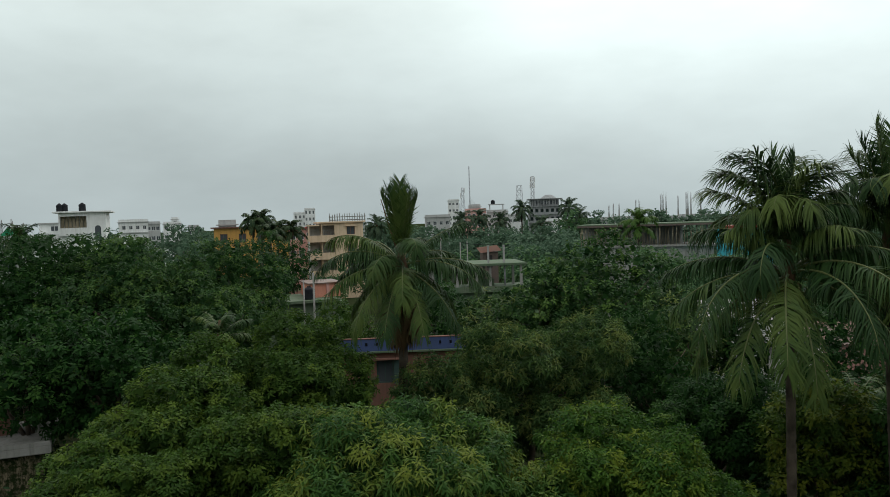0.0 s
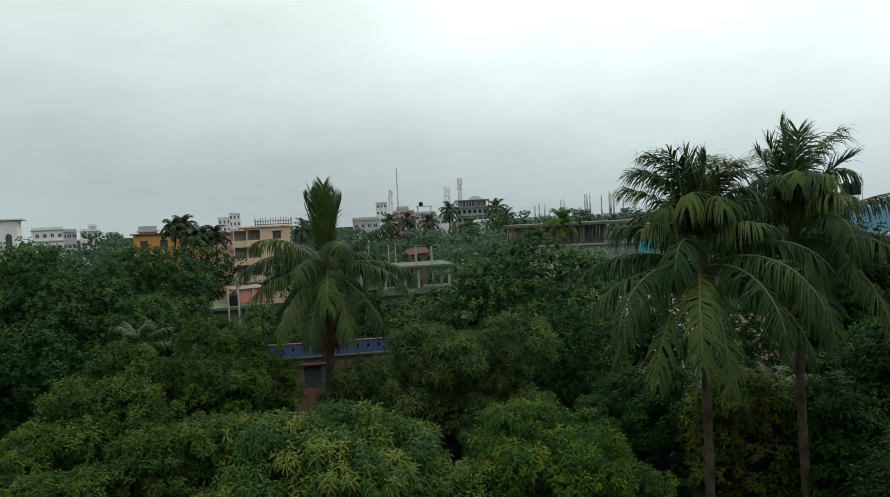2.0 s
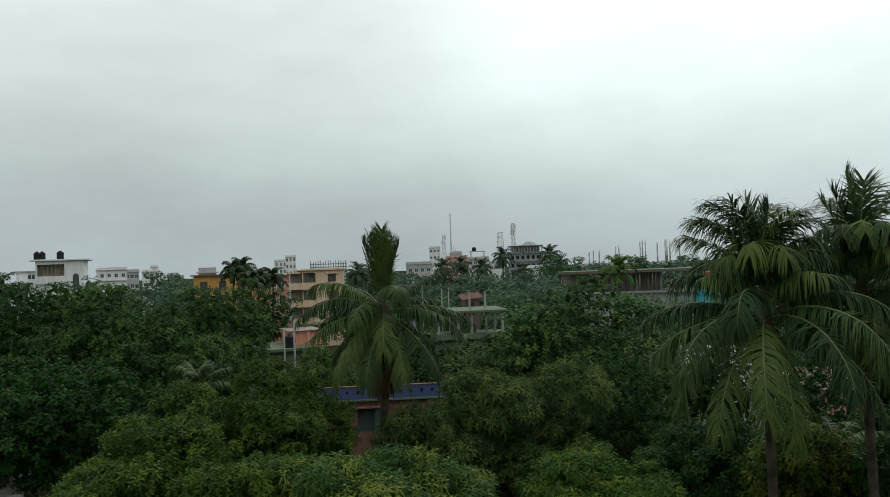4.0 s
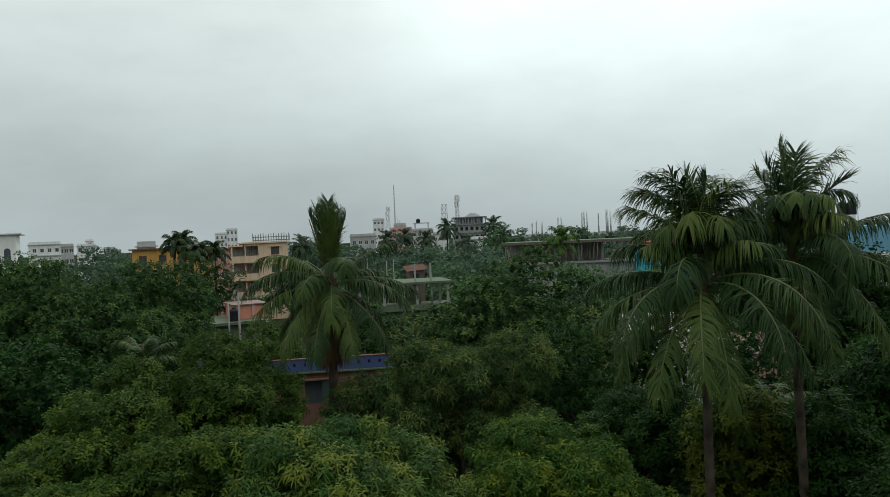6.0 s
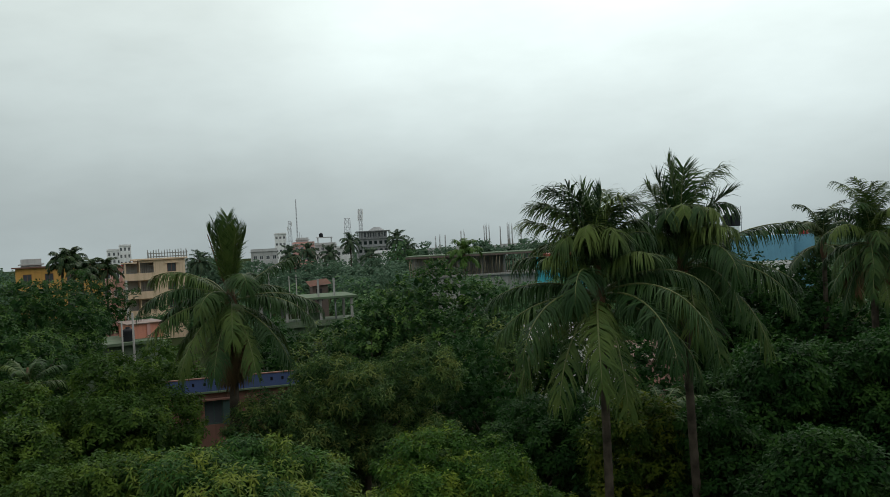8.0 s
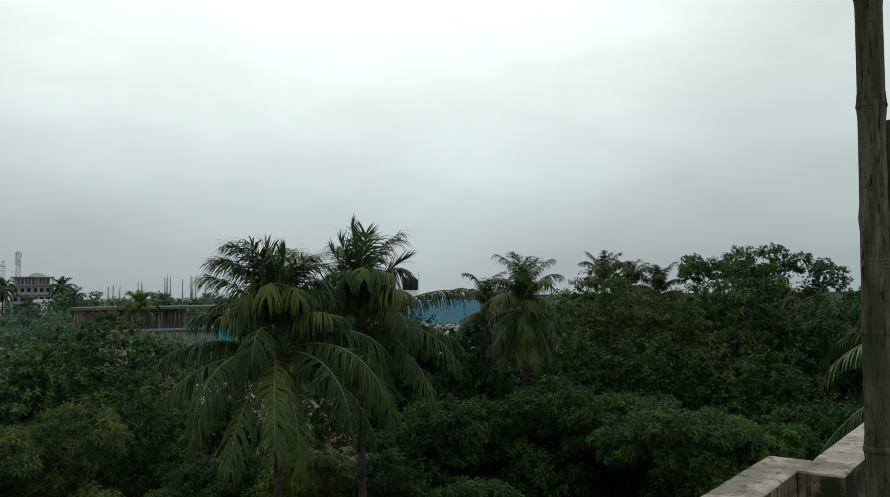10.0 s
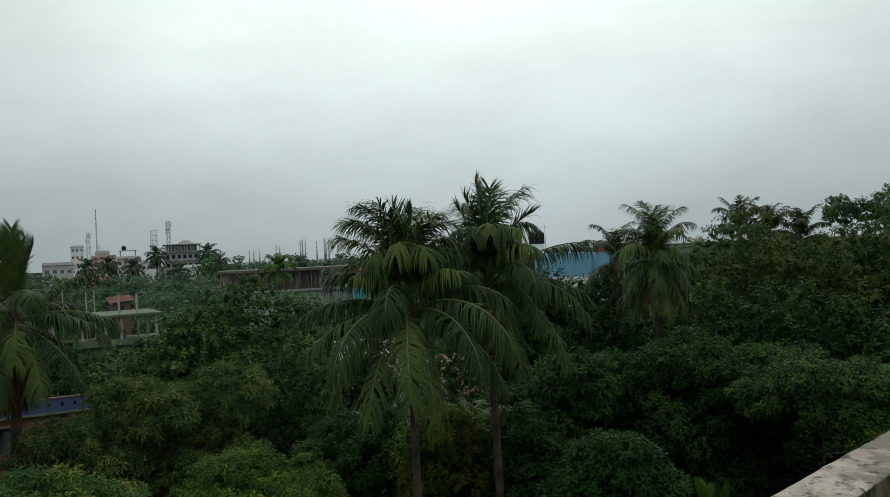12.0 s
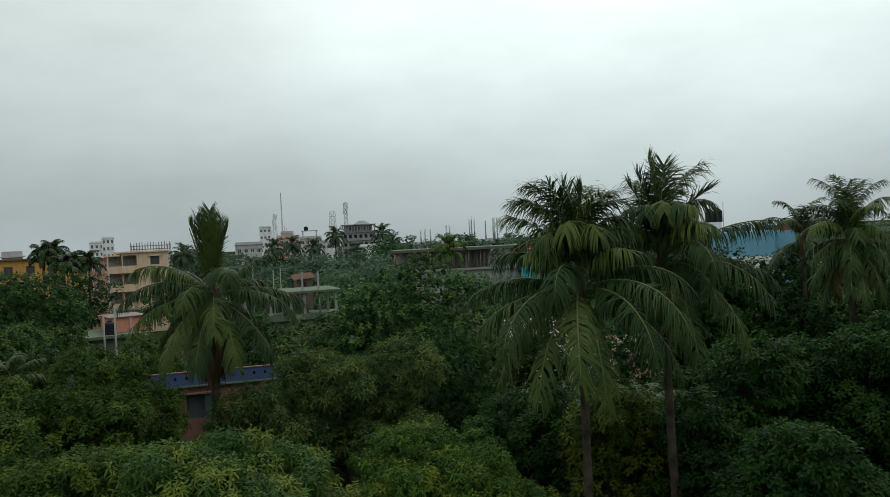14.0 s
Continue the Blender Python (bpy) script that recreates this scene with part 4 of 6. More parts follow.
def bamboo_pole(x, y, z0, z1, r, lean, seed, label):
    rng = np.random.default_rng(seed)
    root = thing("bamboo_pole", HOUSE @ Matrix.Translation((x, y, z0)), label, "pole", "bamboo poles")
    n = int((z1 - z0) / 0.045)
    pts, rad = [], []
    node = 0.36
    for i in range(n + 1):
        z = (z1 - z0) * i / n
        k = z / (z1 - z0)
        d = abs((z % node) - node / 2) / (node / 2)
        swell = 0.1 * max(0, (d - 0.86)) / 0.14
        pts.append((lean[0] * k + 0.008 * math.sin(z * 2.3 + seed), lean[1] * k + 0.006 * math.sin(z * 1.7), z))
        rad.append(r * (1 + swell) * (1.05 - 0.1 * k))
    part("culm", tube_bm(pts, rad, 14), M["old_bamboo"], root)
    for i in range(int((z1 - z0) / node)):
        z = node * (i + 1)
        k = min(1.0, z / (z1 - z0))
        at = Vector((lean[0] * k + 0.008 * math.sin(z * 2.3 + seed), lean[1] * k + 0.006 * math.sin(z * 1.7), z))
        e = rng.uniform(0.92, 1.06)
        part("node", tube_bm([at + Vector((0, 0, q)) for q in (-0.012, -0.005, 0.003, 0.011)], [r * 1.07 * e, r * 1.15 * e, r * 1.13 * e, r * 1.06 * e], 14), M["old_bamboo"], root)
    return root


bamboo_pole(2.779, 0.455, ROOF_Z, 16.0, 0.0415, (0.0, -0.018), 3, "tall grey weathered bamboo pole tied beside a parapet")
bamboo_pole(2.828, 0.398, ROOF_Z, 14.06, 0.031, (0.0, -0.009), 8, "shorter grey bamboo pole tied to a taller one")
tie = thing("wire_tie", HOUSE @ Matrix.Translation((2.803, 0.421, 13.6)), "thin dark wire wound round two bamboo poles", "wire")
for i in range(3):
    ring = []
    for a in np.linspace(0, 2 * math.pi, 24):
        p, q = 0.08 * math.cos(a), 0.0445 * math.sin(a)
        ring.append((0.63 * p + 0.77 * q, -0.77 * p + 0.63 * q, 0.006 * i + 0.006 * math.sin(a + 2 * i)))
    part("loop", tube_bm(ring, [0.0016] * 24, 5), M["rebar"], tie)
part("loose_end", tube_bm([(-0.058, 0.04, 0.0), (-0.082, 0.05, 0.012), (-0.098, 0.055, -0.006)], [0.0016] * 3, 5), M["rebar"], tie)


# ---- far town, from one side to the other ----
def white_house():
    """White four-storey house with a recessed glazed room, a plain stair tower with an arched slot, a stepped low wing."""
    d = 140
    root = thing("white_house", face_camera(-25.1, d, -6), "white rendered house with an arched stair window and flat roofs", "building", "town buildings")
    top = height(1.45, d)
    part("wall", box_bm((-2.1, 2.0, 0.6, 9, 0, top - 3.3), (-2.1, -1.9, 0.0, 9, top - 3.3, top - 0.35), (-2.1, 2.0, 3.0, 9, top - 3.3, top - 0.35), (-2.1, 2.0, 0, 0.6, 0, top - 6.5), (-1.9, 2.0, 0.0, 0.2, top - 3.3, top - 2.75), (-1.9, 2.0, 0.0, 0.2, top - 0.9, top - 0.35), (-2.1, 2.0, 0.0, 0.2, top - 4.0, top - 3.3)), M["white"], root)
    part("roof", box_bm((-2.9, 5.7, -0.5, 9.4, top - 0.35, top - 0.1), bevel=0.03), M["white"], root)
    bm = bmesh.new()
    facade(bm, 2.0, 4.85, 0, top - 0.36, [(3.2, 4.1, top - 5.0, top - 2.9)], 0.0, 0.25)
    add_box(bm, 4.6, 4.85, 0.25, 9, 0, top - 0.36)
    part("stair_tower", bm, M["white"], root)
    arch = bmesh.new()
    v = [arch.verts.new((3.65 + 0.45 * math.cos(a), -0.02, top - 2.9 + 0.45 * math.sin(a))) for a in np.linspace(0, math.pi, 12)]
    v = [arch.verts.new((4.1, -0.02, top - 5.0))] + v + [arch.verts.new((3.2, -0.02, top - 5.0))]
    ext = bmesh.ops.extrude_face_region(arch, geom=[arch.faces.new(v)])
    for q in ext["geom"]:
        if isinstance(q, bmesh.types.BMVert):
            q.co.y += 0.1
    part("arched_window", arch, M["pane"], root)
    part("curtain_glazing", box_bm(*[(-1.85 + 0.55 * i, -1.4 + 0.55 * i, 1.2, 1.28, top - 2.75, top - 0.9) for i in range(7)]), M["bamboo"], root, "brown curtained glazing")
    part("wing", box_bm((-6.2, -2.1, 0.4, 8, 0, top - 3.6), (-5.2, -2.1, 2.5, 8, top - 3.6, top - 2.0)), M["white"], root)
    part("wing_roof", box_bm((-5.4, -2.1, 2.2, 8.2, top - 2.0, top - 1.8)), M["grey_hazed"], root)
    window(root, -3.6, -2.4, top - 3.2, top - 2.3, 2.4)
    water_tank(-25.85, d + 3, top - 0.1, 0.5, 1.3)
    water_tank(-25.55, d + 3.2, top - 0.1, 0.5, 1.3)
    water_tank(-24.5, d + 3, top - 0.1, 0.55, 1.35)


white_house()
for i, (a_, h_) in enumerate(((-29.9, 3.6), (-29.2, 3.4), (-28.6, 3.2), (-30.4, 2.5), (-28.0, 2.6))):
    rebar_column(a_, 150, 12.8, h_, 40 + i)
block_building("unfinished_house", -29.4, 149, 9, 8, 13.4, "grey_hazed", "grey unfinished house with starter bars on its roof", 4, 4)
net = thing("safety_net", face_camera(-28.9, 147, 0, 13.4), "green safety net hung round roof scaffolding", "net")
bm = bmesh.new()
pts = [(-0.9 + 0.15 * i, 0.15 * math.sin(i * 1.3), 1.5 * (1 - abs(i - 7) / 7.5)) for i in range(13)]
for a, b in zip(pts, pts[1:]):
    bm.faces.new([bm.verts.new(q) for q in ((a[0], a[1], 0), (b[0], b[1], 0), b, a)])
bmesh.ops.solidify(bm, geom=bm.faces[:], thickness=0.04)
part("mesh_sheet", bm, M["net"], net)

block_building("long_white_block", -21.4, 250, 7.6, 10, height(0.78, 250), "white", "white apartment block with grey floor bands", 5, 4, 4, (1.0, 1.1), bands="grey_hazed")
block_building("grey_block", -20.2, 270, 4.2, 9, height(0.6, 270), "grey_hazed", "grey half-finished apartment block", 5, 3, 10)
block_building("white_villa", -19.0, 300, 6.0, 10, height(0.55, 300), "white", "white far house with a rooftop room", 5, 3, 0)
block_building("rooftop_room", -18.8, 302, 2.4, 4, height(0.85, 302), "white", "small white far stair house", 6, 1, 0)
block_building("grey_house", -17.6, 290, 3.6, 9, height(0.28, 290), "grey_hazed", "small grey far house", 4, 2, 0)

# orange house
d_ = 125
block_building("orange_house", -13.7, d_, 11.0, 9, height(0.05, d_), "orange", "orange painted house with a flat brown roof edge", 4, 4, 3, (1.1, 1.4), "plaster", "plaster", 0.5, None, 0.0)
block_building("stair_house", -15.3, 131, 2.6, 3, height(0.55, 131), "grey_hazed", "grey concrete stair house on a roof", 5, 1, 3, (1.4, 0.9))
block_building("white_tower_block", -10.35, 352, 5.4, 10, height(0.95, 352), "white", "white apartment block with many windows", 6, 3, 0, (0.9, 1.4), overhang=0.1)
block_building("white_tower_block", -9.65, 350, 4.6, 12, height(1.22, 350), "white", "taller white apartment block with many windows", 7, 3, 0, (0.8, 1.4), overhang=0.1)
block_building("far_white_house", -12.6, 300, 4.0, 8, height(0.5, 300), "white", "small white house beyond the trees of town", 5, 2, 0)
block_building("pink_house", -10.3, 152, 4.6, 8, height(-0.15, 152), "pink", "pink house with a red roof band", 4, 3, 6, (1.1, 1.3), "red", "white", 0.5, None, 0.0)


def cream_house():
    """Cream four-storey flats: balconies with solid fronts on the left bay, deep loggias, roof slab."""
    d = 145
    root = thing("cream_apartment_house", face_camera(-7.7, d, 8), "cream and buff apartment house with deep balconies", "building", "town buildings")
    top = height(0.2, d)
    sh = 3.15
    bm = bmesh.new()
    holes = []
    for s_ in range(4):
        z = top - 0.3 - sh * (s_ + 1)
        holes += [(-2.8, -0.6, z + 1.0, z + 2.75), (1.6, 3.1, z + 1.0, z + 2.5)]
    # openings of unlike height go into two walls
    facade(bm, -3.0, 0.6, 0, top - 0.3, [h for h in holes if h[0] < 0], 0, 0.25)
    facade(bm, 0.6, 4.6, 0, top - 0.3, [h for h in holes if h[0] > 0], 0, 0.25)
    add_box(bm, -3.0, 4.6, 8, 8.25, 0, top - 0.3)
    add_box(bm, 4.35, 4.6, 0.25, 8, 0, top - 0.3)
    add_box(bm, -3.0, -2.75, 2.5, 8, 0, top - 0.3)
    part("wall", bm, M["cream"], root)
    part("room_wall", box_bm(*[(-2.75, 4.35, 1.9, 2.05, top - 0.3 - sh * (s_ + 1), top - 0.45 - sh * s_) for s_ in range(4)]), M["concrete"], root, "grey shaded inner wall")
    part("roof", box_bm((-3.4, 5.0, -0.5, 8.6, top - 0.3, top), bevel=0.03), M["cream"], root)
    for s_ in range(4):
        z = top - 0.3 - sh * (s_ + 1)
        part("floor_slab", box_bm((-2.7, 4.3, 0.3, 7.9, z - 0.15, z)), M["cream"], root)
        window(root, 1.6, 3.1, z + 1.0, z + 2.5, 0.1, "plaster")
        part("grille", box_bm(*[(-2.75 + 0.3 * k, -2.71 + 0.3 * k, 0.1, 0.14, z + 1.0, z + 1.75) for k in range(7)]), M["rebar"], root)
        part("sun_shade", box_bm((1.3, 3.4, -0.5, -0.002, z + 2.5, z + 2.6)), M["cream"], root)
        b = box_bm((-5.4, -0.4, -0.9, -0.75, z - 0.2, z + 1.0), (-5.4, -5.25, -0.75, 2.5, z - 0.2, z + 1.0), (-5.4, -3.0, -0.75, 2.5, z - 0.2, z), (-3.0, -0.4, -0.75, -0.01, z - 0.2, z))
        part("balcony", b, M["cream"], root)
        part("balcony_wall", box_bm((-5.2, -3.0, 2.3, 2.5, z, z + 2.9)), M["concrete"], root)
        part("balcony_post", box_bm((-5.4, -5.2, -0.9, -0.7, z + 1.0, z + 2.95)), M["cream"], root)
    part("balcony_roof", box_bm((-5.6, -3.4, -1.0, 2.5, top - 0.75, top - 0.55)), M["cream"], root)


cream_house()
# columns of a rising storey behind it
frame_root = thing("column_frame", face_camera(-7.0, 190, 0), "unfinished upper storey of grey columns and starter bars", "building", "town buildings")
z0_, z1_ = height(0.05, 190), height(0.78, 190)
part("storeys", box_bm((-4.5, 4.5, 0, 9, 0, z0_ + 0.2), bevel=0.05), M["grey_hazed"], frame_root)
for i in range(15):
    for j in range(3):
        part("column", box_bm((-4.3 + i * 0.6, -4.14 + i * 0.6, 0.3 + 3.5 * j, 0.48 + 3.5 * j, z0_ + 0.2, z1_ - 0.25 * ((i * 7 + j * 3) % 4))), M["concrete"], frame_root)
for j in range(3):
    part("rail", box_bm((-4.3, 4.3, 0.35 + 3.5 * j, 0.42 + 3.5 * j, z0_ + 0.75, z0_ + 0.87)), M["rebar"], frame_root)
    part("rail", box_bm((-4.4, 4.4, 0.32 + 3.5 * j, 0.4 + 3.5 * j, z0_ + 1.5, z0_ + 1.62)), M["concrete"], frame_root)

# centre of the skyline
block_building("pale_tower_block", 0.65, 420, 5.8, 9, height(1.52, 420), "white", "pale far apartment block", 7, 3, 0)
block_building("pink_block", 2.3, 280, 7.0, 9, height(0.8, 280), "pink", "pink painted far apartment block", 5, 4, 5)
block_building("dark_roof_room", 2.2, 283, 4.0, 4, height(1.1, 283), "grey_hazed", "grey rooftop room", 6, 2, 5)
block_building("grey_apartments", 3.75, 300, 7.4, 10, height(0.66, 300), "grey_hazed", "grey apartment block with balconies", 5, 4, -4, bands="white")
shelter = thing("roof_shelter", face_camera(3.7, 300, -4, height(0.66, 300) - 0.7), "open concrete frame on a roof", "shelter")
part("frame", box_bm((-2.6, -2.4, 1, 1.2, 0, 2.6), (2.4, 2.6, 1, 1.2, 0, 2.6), (-2.6, -2.4, 4, 4.2, 0, 2.6), (2.4, 2.6, 4, 4.2, 0, 2.6)), M["grey_hazed"], shelter)
part("slab", box_bm((-3.0, 3.0, 0.6, 4.6, 2.6, 2.85)), M["grey_hazed"], shelter)
water_tank(3.5, 303, height(0.66, 300) + 2.1, 0.8, 1.6)
block_building("low_white_block", 4.9, 310, 8.0, 9, height(0.35, 310), "white", "low pale house among trees", 4, 4, 3)
block_building("low_pale_house", -0.5, 260, 8.0, 9, height(0.45, 260), "grey_hazed", "low grey far house", 4, 4, 3)
block_building("white_wall_house", 7.9, 240, 5.0, 7, height(-0.1, 240), "white", "small white house among trees", 3, 2, 8)


def grey_hotel():
    """Big grey block still being finished: an open top storey of columns and a shallow dome."""
    d = 325
    root = thing("grey_concrete_block", face_camera(7.25, d, 4), "large grey unfinished block with a domed roof room", "building", "town buildings")
    top = height(1.35, d)
    sh = 3.3
    bm = bmesh.new()
    holes = []
    for s_ in range(5):
        z = top - 3.2 - sh * (s_ + 1)
        for c_ in range(6):
            holes.append((-6.2 + 2.1 * c_, -5.0 + 2.1 * c_, z + 0.9, z + 2.3))
    facade(bm, -6.7, 6.7, 0, top - 3.2, holes, 0, 0.3)
    add_box(bm, -6.7, -6.4, 0.3, 12, 0, top - 3.2)
    add_box(bm, 6.4, 6.7, 0.3, 12, 0, top - 3.2)
    add_box(bm, -6.7, 6.7, 11.7, 12, 0, top - 3.2)
    part("wall", bm, M["hotel_grey"], root)
    # solid blocks in place of dim rooms, lifted from black for haze
    part("inside", box_bm(*[(-6.3, 6.3, 2.0, 11, top - 3.3 - sh * (s_ + 1), top - 3.4 - sh * s_) for s_ in range(5)]), M["shutter"], root)
    for s_ in range(3):
        part("ledge", box_bm((-7.0, 7.0, -0.7, -0.01, top - 3.3 - sh * s_, top - 3.05 - sh * s_)), M["hotel_grey"], root)
    for i in range(12):
        part("column", box_bm((-6.6 + 1.17 * i, -6.25 + 1.17 * i, 0.1, 0.4, top - 3.05, top - 0.3)), M["hotel_grey"], root)
    part("roof_room", box_bm((-5.6, 5.6, 1.0, 10, top - 3.05, top - 0.3)), M["hotel_grey"], root)
    part("roof", box_bm((-7.0, 7.0, -0.4, 12.2, top - 0.3, top)), M["hotel_grey"], root)
    dome = bmesh.new()
    bmesh.ops.create_cone(dome, cap_ends=True, segments=20, radius1=3.6, radius2=1.2, depth=1.5, matrix=Matrix.Translation((1.6, 4, top + 0.75)))
    part("dome", dome, M["hotel_grey"], root)
    for i in range(5):
        part("window", box_bm((-4.2 + 2.0 * i, -3.0 + 2.0 * i, 0.92, 0.996, top - 2.4, top - 0.9)), M["pane"], root)


grey_hotel()
lattice_tower("lattice_tower", 5.42, 320, 0, height(2.33, 320), 3.4, 1.7, "grey steel lattice telecom tower", 14)
lattice_tower("telecom_tower", 6.37, 328, 0, height(2.95, 328), 2.0, 0.9, "slim grey telecom mast with panel antennas", 18, 6)
lattice_tower("radio_mast", 1.85, 400, 0, height(3.85, 400), 0.55, 0.3, "tall thin guyed radio mast", 24, 0, 0.05)
lattice_tower("small_tower", 1.33, 380, 0, height(2.32, 380), 3.4, 0.8, "slender steel lattice tower", 12, 2)
for a_, e_ in ((0.9, 1.35), (1.1, 1.2), (2.0, 1.5), (2.15, 1.3)):
    post("roof_rod", a_, 390, 0, height(e_, 390), 0.13, "steel", "thin steel rod on a far roof", "rod", 5, "roof rods")

# unfinished houses with starter bars over the formwork
for i, (a_, d__, e_, w_) in enumerate(((12.2, 230, 0.25, 9), (15.0, 210, 0.2, 8), (17.6, 240, 0.25, 8))):
    block_building("unfinished_block", a_, d__, w_, 8, height(e_, d__) - 1.5, "grey_hazed", "far grey unfinished house with starter bars", 4, 4, 5 * i)
for i, (a_, e_) in enumerate(((11.7, 0.75), (12.0, 0.8), (12.4, 0.75), (13.55, 1.1), (13.8, 1.05), (15.25, 1.45), (15.4, 1.5), (15.6, 1.4), (16.4, 1.2), (16.95, 1.4), (17.05, 1.45), (17.25, 1.35), (17.9, 1.35))):
    rebar_column(a_, 212, height(-0.25, 212), height(e_, 212) - height(-0.25, 212), 60 + i)


# ---- middle distance ----
def formwork_building():
    """A storey being cast: slab edge on a forest of bamboo props, unfinished brick below."""
    d = 105
    w = 17.2
    root = thing("formwork_building", face_camera(14.1, d, -2), "building under construction, slab on bamboo props", "building")
    z1, z0 = height(-0.68, d), height(-2.2, d)
    part("slab", box_bm((-w / 2, w / 2, 0, 9, z1 - 0.22, z1), bevel=0.02), M["mossy"], root)
    part("lower_slab", box_bm((-w / 2 + 3, w / 2, 0.2, 9, z0 - 0.25, z0), bevel=0.02), M["concrete"], root)
    part("lower_wall", box_bm((-w / 2 + 3.2, w / 2 - 0.2, 0.6, 8.8, 0, z0 - 0.25)), M["concrete"], root)
    part("edge_board", box_bm((-w / 2, w / 2, -0.06, -0.002, z1 - 0.36, z1 - 0.12)), M["rebar"], root)
    rng = np.random.default_rng(9)
    for i in range(64):
        x = -w / 2 + 0.2 + (w - 0.4) * (i + rng.uniform(-0.3, 0.3)) / 63
        y = rng.choice([0.3, 1.3, 2.6])
        part("bamboo_prop", tube_bm([(x, y, z0 - 0.02), (x + rng.normal() * 0.08, y, (z0 + z1) / 2), (x + rng.normal() * 0.12, y, z1 - 0.22)], [0.05, 0.045, 0.045], 6), M["bamboo"], root)
    for i in range(6):
        x = -w / 2 + 0.6 + i * 3.1
        part("column", box_bm((x, x + 0.3, 1.8, 2.1, z0 - 0.02, z1 - 0.22)), M["concrete"], root)
    part("back_wall", box_bm((-w / 2 + 0.5, w / 2 - 4, 6.0, 6.2, z0 - 0.02, z1 - 0.22)), M["concrete"], root)


formwork_building()


def teal_house():
    d = 96
    root = thing("teal_house", face_camera(20.6, d, 2), "bright teal house with a red roof edge and white window", "house")
    z1 = height(-1.0, d)
    bm = bmesh.new()
    facade(bm, -2.9, 3.2, 0, z1 - 0.35, [(-1.9, -1.3, z1 - 1.75, z1 - 1.15), (0.2, 1.2, z1 - 1.75, z1 - 1.15)], 0, 0.2)
    add_box(bm, -2.9, -2.7, 0.2, 6, 0, z1 - 0.35)
    add_box(bm, 3.0, 3.2, 0.2, 6, 0, z1 - 0.35)
    add_box(bm, -2.9, 3.2, 5.8, 6, 0, z1 - 0.35)
    part("wall", bm, M["teal"], root)
    part("roof", box_bm((-2.0, 3.5, -0.3, 6.3, z1 - 0.35, z1), bevel=0.03), M["red"], root)
    part("balcony_rail", box_bm((-2.9, 3.2, -0.9, -0.8, z1 - 2.3, z1 - 2.22), *[(-2.9 + 0.5 * i, -2.86 + 0.5 * i, -0.88, -0.82, z1 - 3.1, z1 - 2.3) for i in range(13)]), M["teal"], root)
    window(root, -1.9, -1.3, z1 - 1.75, z1 - 1.15, 0.05)
    window(root, 0.2, 1.2, z1 - 1.75, z1 - 1.15, 0.05)


teal_house()


def open_slab():
    """Unfinished upper storey: mossy slab on bare columns over a floor with a low wall."""
    d = 85
    root = thing("open_concrete_storey", face_camera(2.7, d, 7), "unfinished concrete storey with a mossy roof slab on bare columns", "building")
    z1, z0 = height(-3.2, d), height(-5.05, d)
    part("roof_slab", box_bm((-6.0, 4.6, -0.4, 7.5, z1 - 0.26, z1), bevel=0.03), M["mossy"], root, "mossy green concrete slab")
    part("floor_slab", box_bm((-6.0, 5.2, -0.6, 7.5, z0 - 0.3, z0), bevel=0.03), M["mossy"], root)
    part("house_wall", box_bm((-5.7, 4.9, 0, 7.2, 0, z0 - 0.3)), M["mossy"], root)
    for x in (-5.6, -3.0, -0.9, 0.55, 3.9):
        for y in (0.0, 5.5):
            part("column", box_bm((x, x + 0.27, y, y + 0.27, z0, z1 - 0.26), bevel=0.015), M["concrete"], root)
    part("thin_prop", tube_bm([(2.3, 0.3, z0), (2.3, 0.3, z1 - 0.26)], [0.09, 0.09], 8), M["steel"], root)
    for x in (0.5, 2.2):
        part("upstand", box_bm((x, x + 0.2, 0.5, 0.7, z1, z1 + 1.9), bevel=0.01), M["white_tin"], root, "pale bare upstand column")
    part("low_wall", box_bm((-6.0, 5.2, -0.6, -0.45, z0, z0 + 0.35), (-1.0, 1.5, 3, 3.15, z0, z0 + 0.9)), M["mossy"], root)


open_slab()
hut = thing("brick_hut", face_camera(3.2, 122, 10), "small brick hut with a rusty tin roof", "hut")
zt = height(-1.95, 122)
part("wall", box_bm((-1.1, 1.2, 0, 3, 0, zt - 0.9)), M["rebar"], hut)
bm = bmesh.new()
v_ = [bm.verts.new(p) for p in ((-1.6, -0.5, zt - 1.0), (1.7, -0.5, zt - 0.7), (1.7, 3.5, zt), (-1.6, 3.5, zt - 0.3))]
bm.faces.new(v_)
bmesh.ops.solidify(bm, geom=bm.faces[:], thickness=0.06)
part("roof", bm, M["brick"], hut)
part("door", box_bm((-0.6, 0.3, -0.06, -0.01, zt - 3.3, zt - 1.4)), M["dark"], hut)
for a_, e0, e1 in ((1.05, -3.2, -1.6), (1.55, -3.2, -1.5), (-0.35, -3.4, -1.2)):
    post("utility_pole", a_, 115, 0, height(e1, 115), 0.075, "concrete", "pale concrete utility pole", "pole", 8, "utility poles")


cable = thing("overhead_cable", face_camera(3.0, 112, 0, height(-1.85, 112)), "thin dark overhead cable between two poles", "cable")
part("line", tube_bm([(-3.6 + 0.6 * i, 0, 0.012 * (i - 6) ** 2) for i in range(13)], [0.03] * 13, 5), M["tank"], cable)


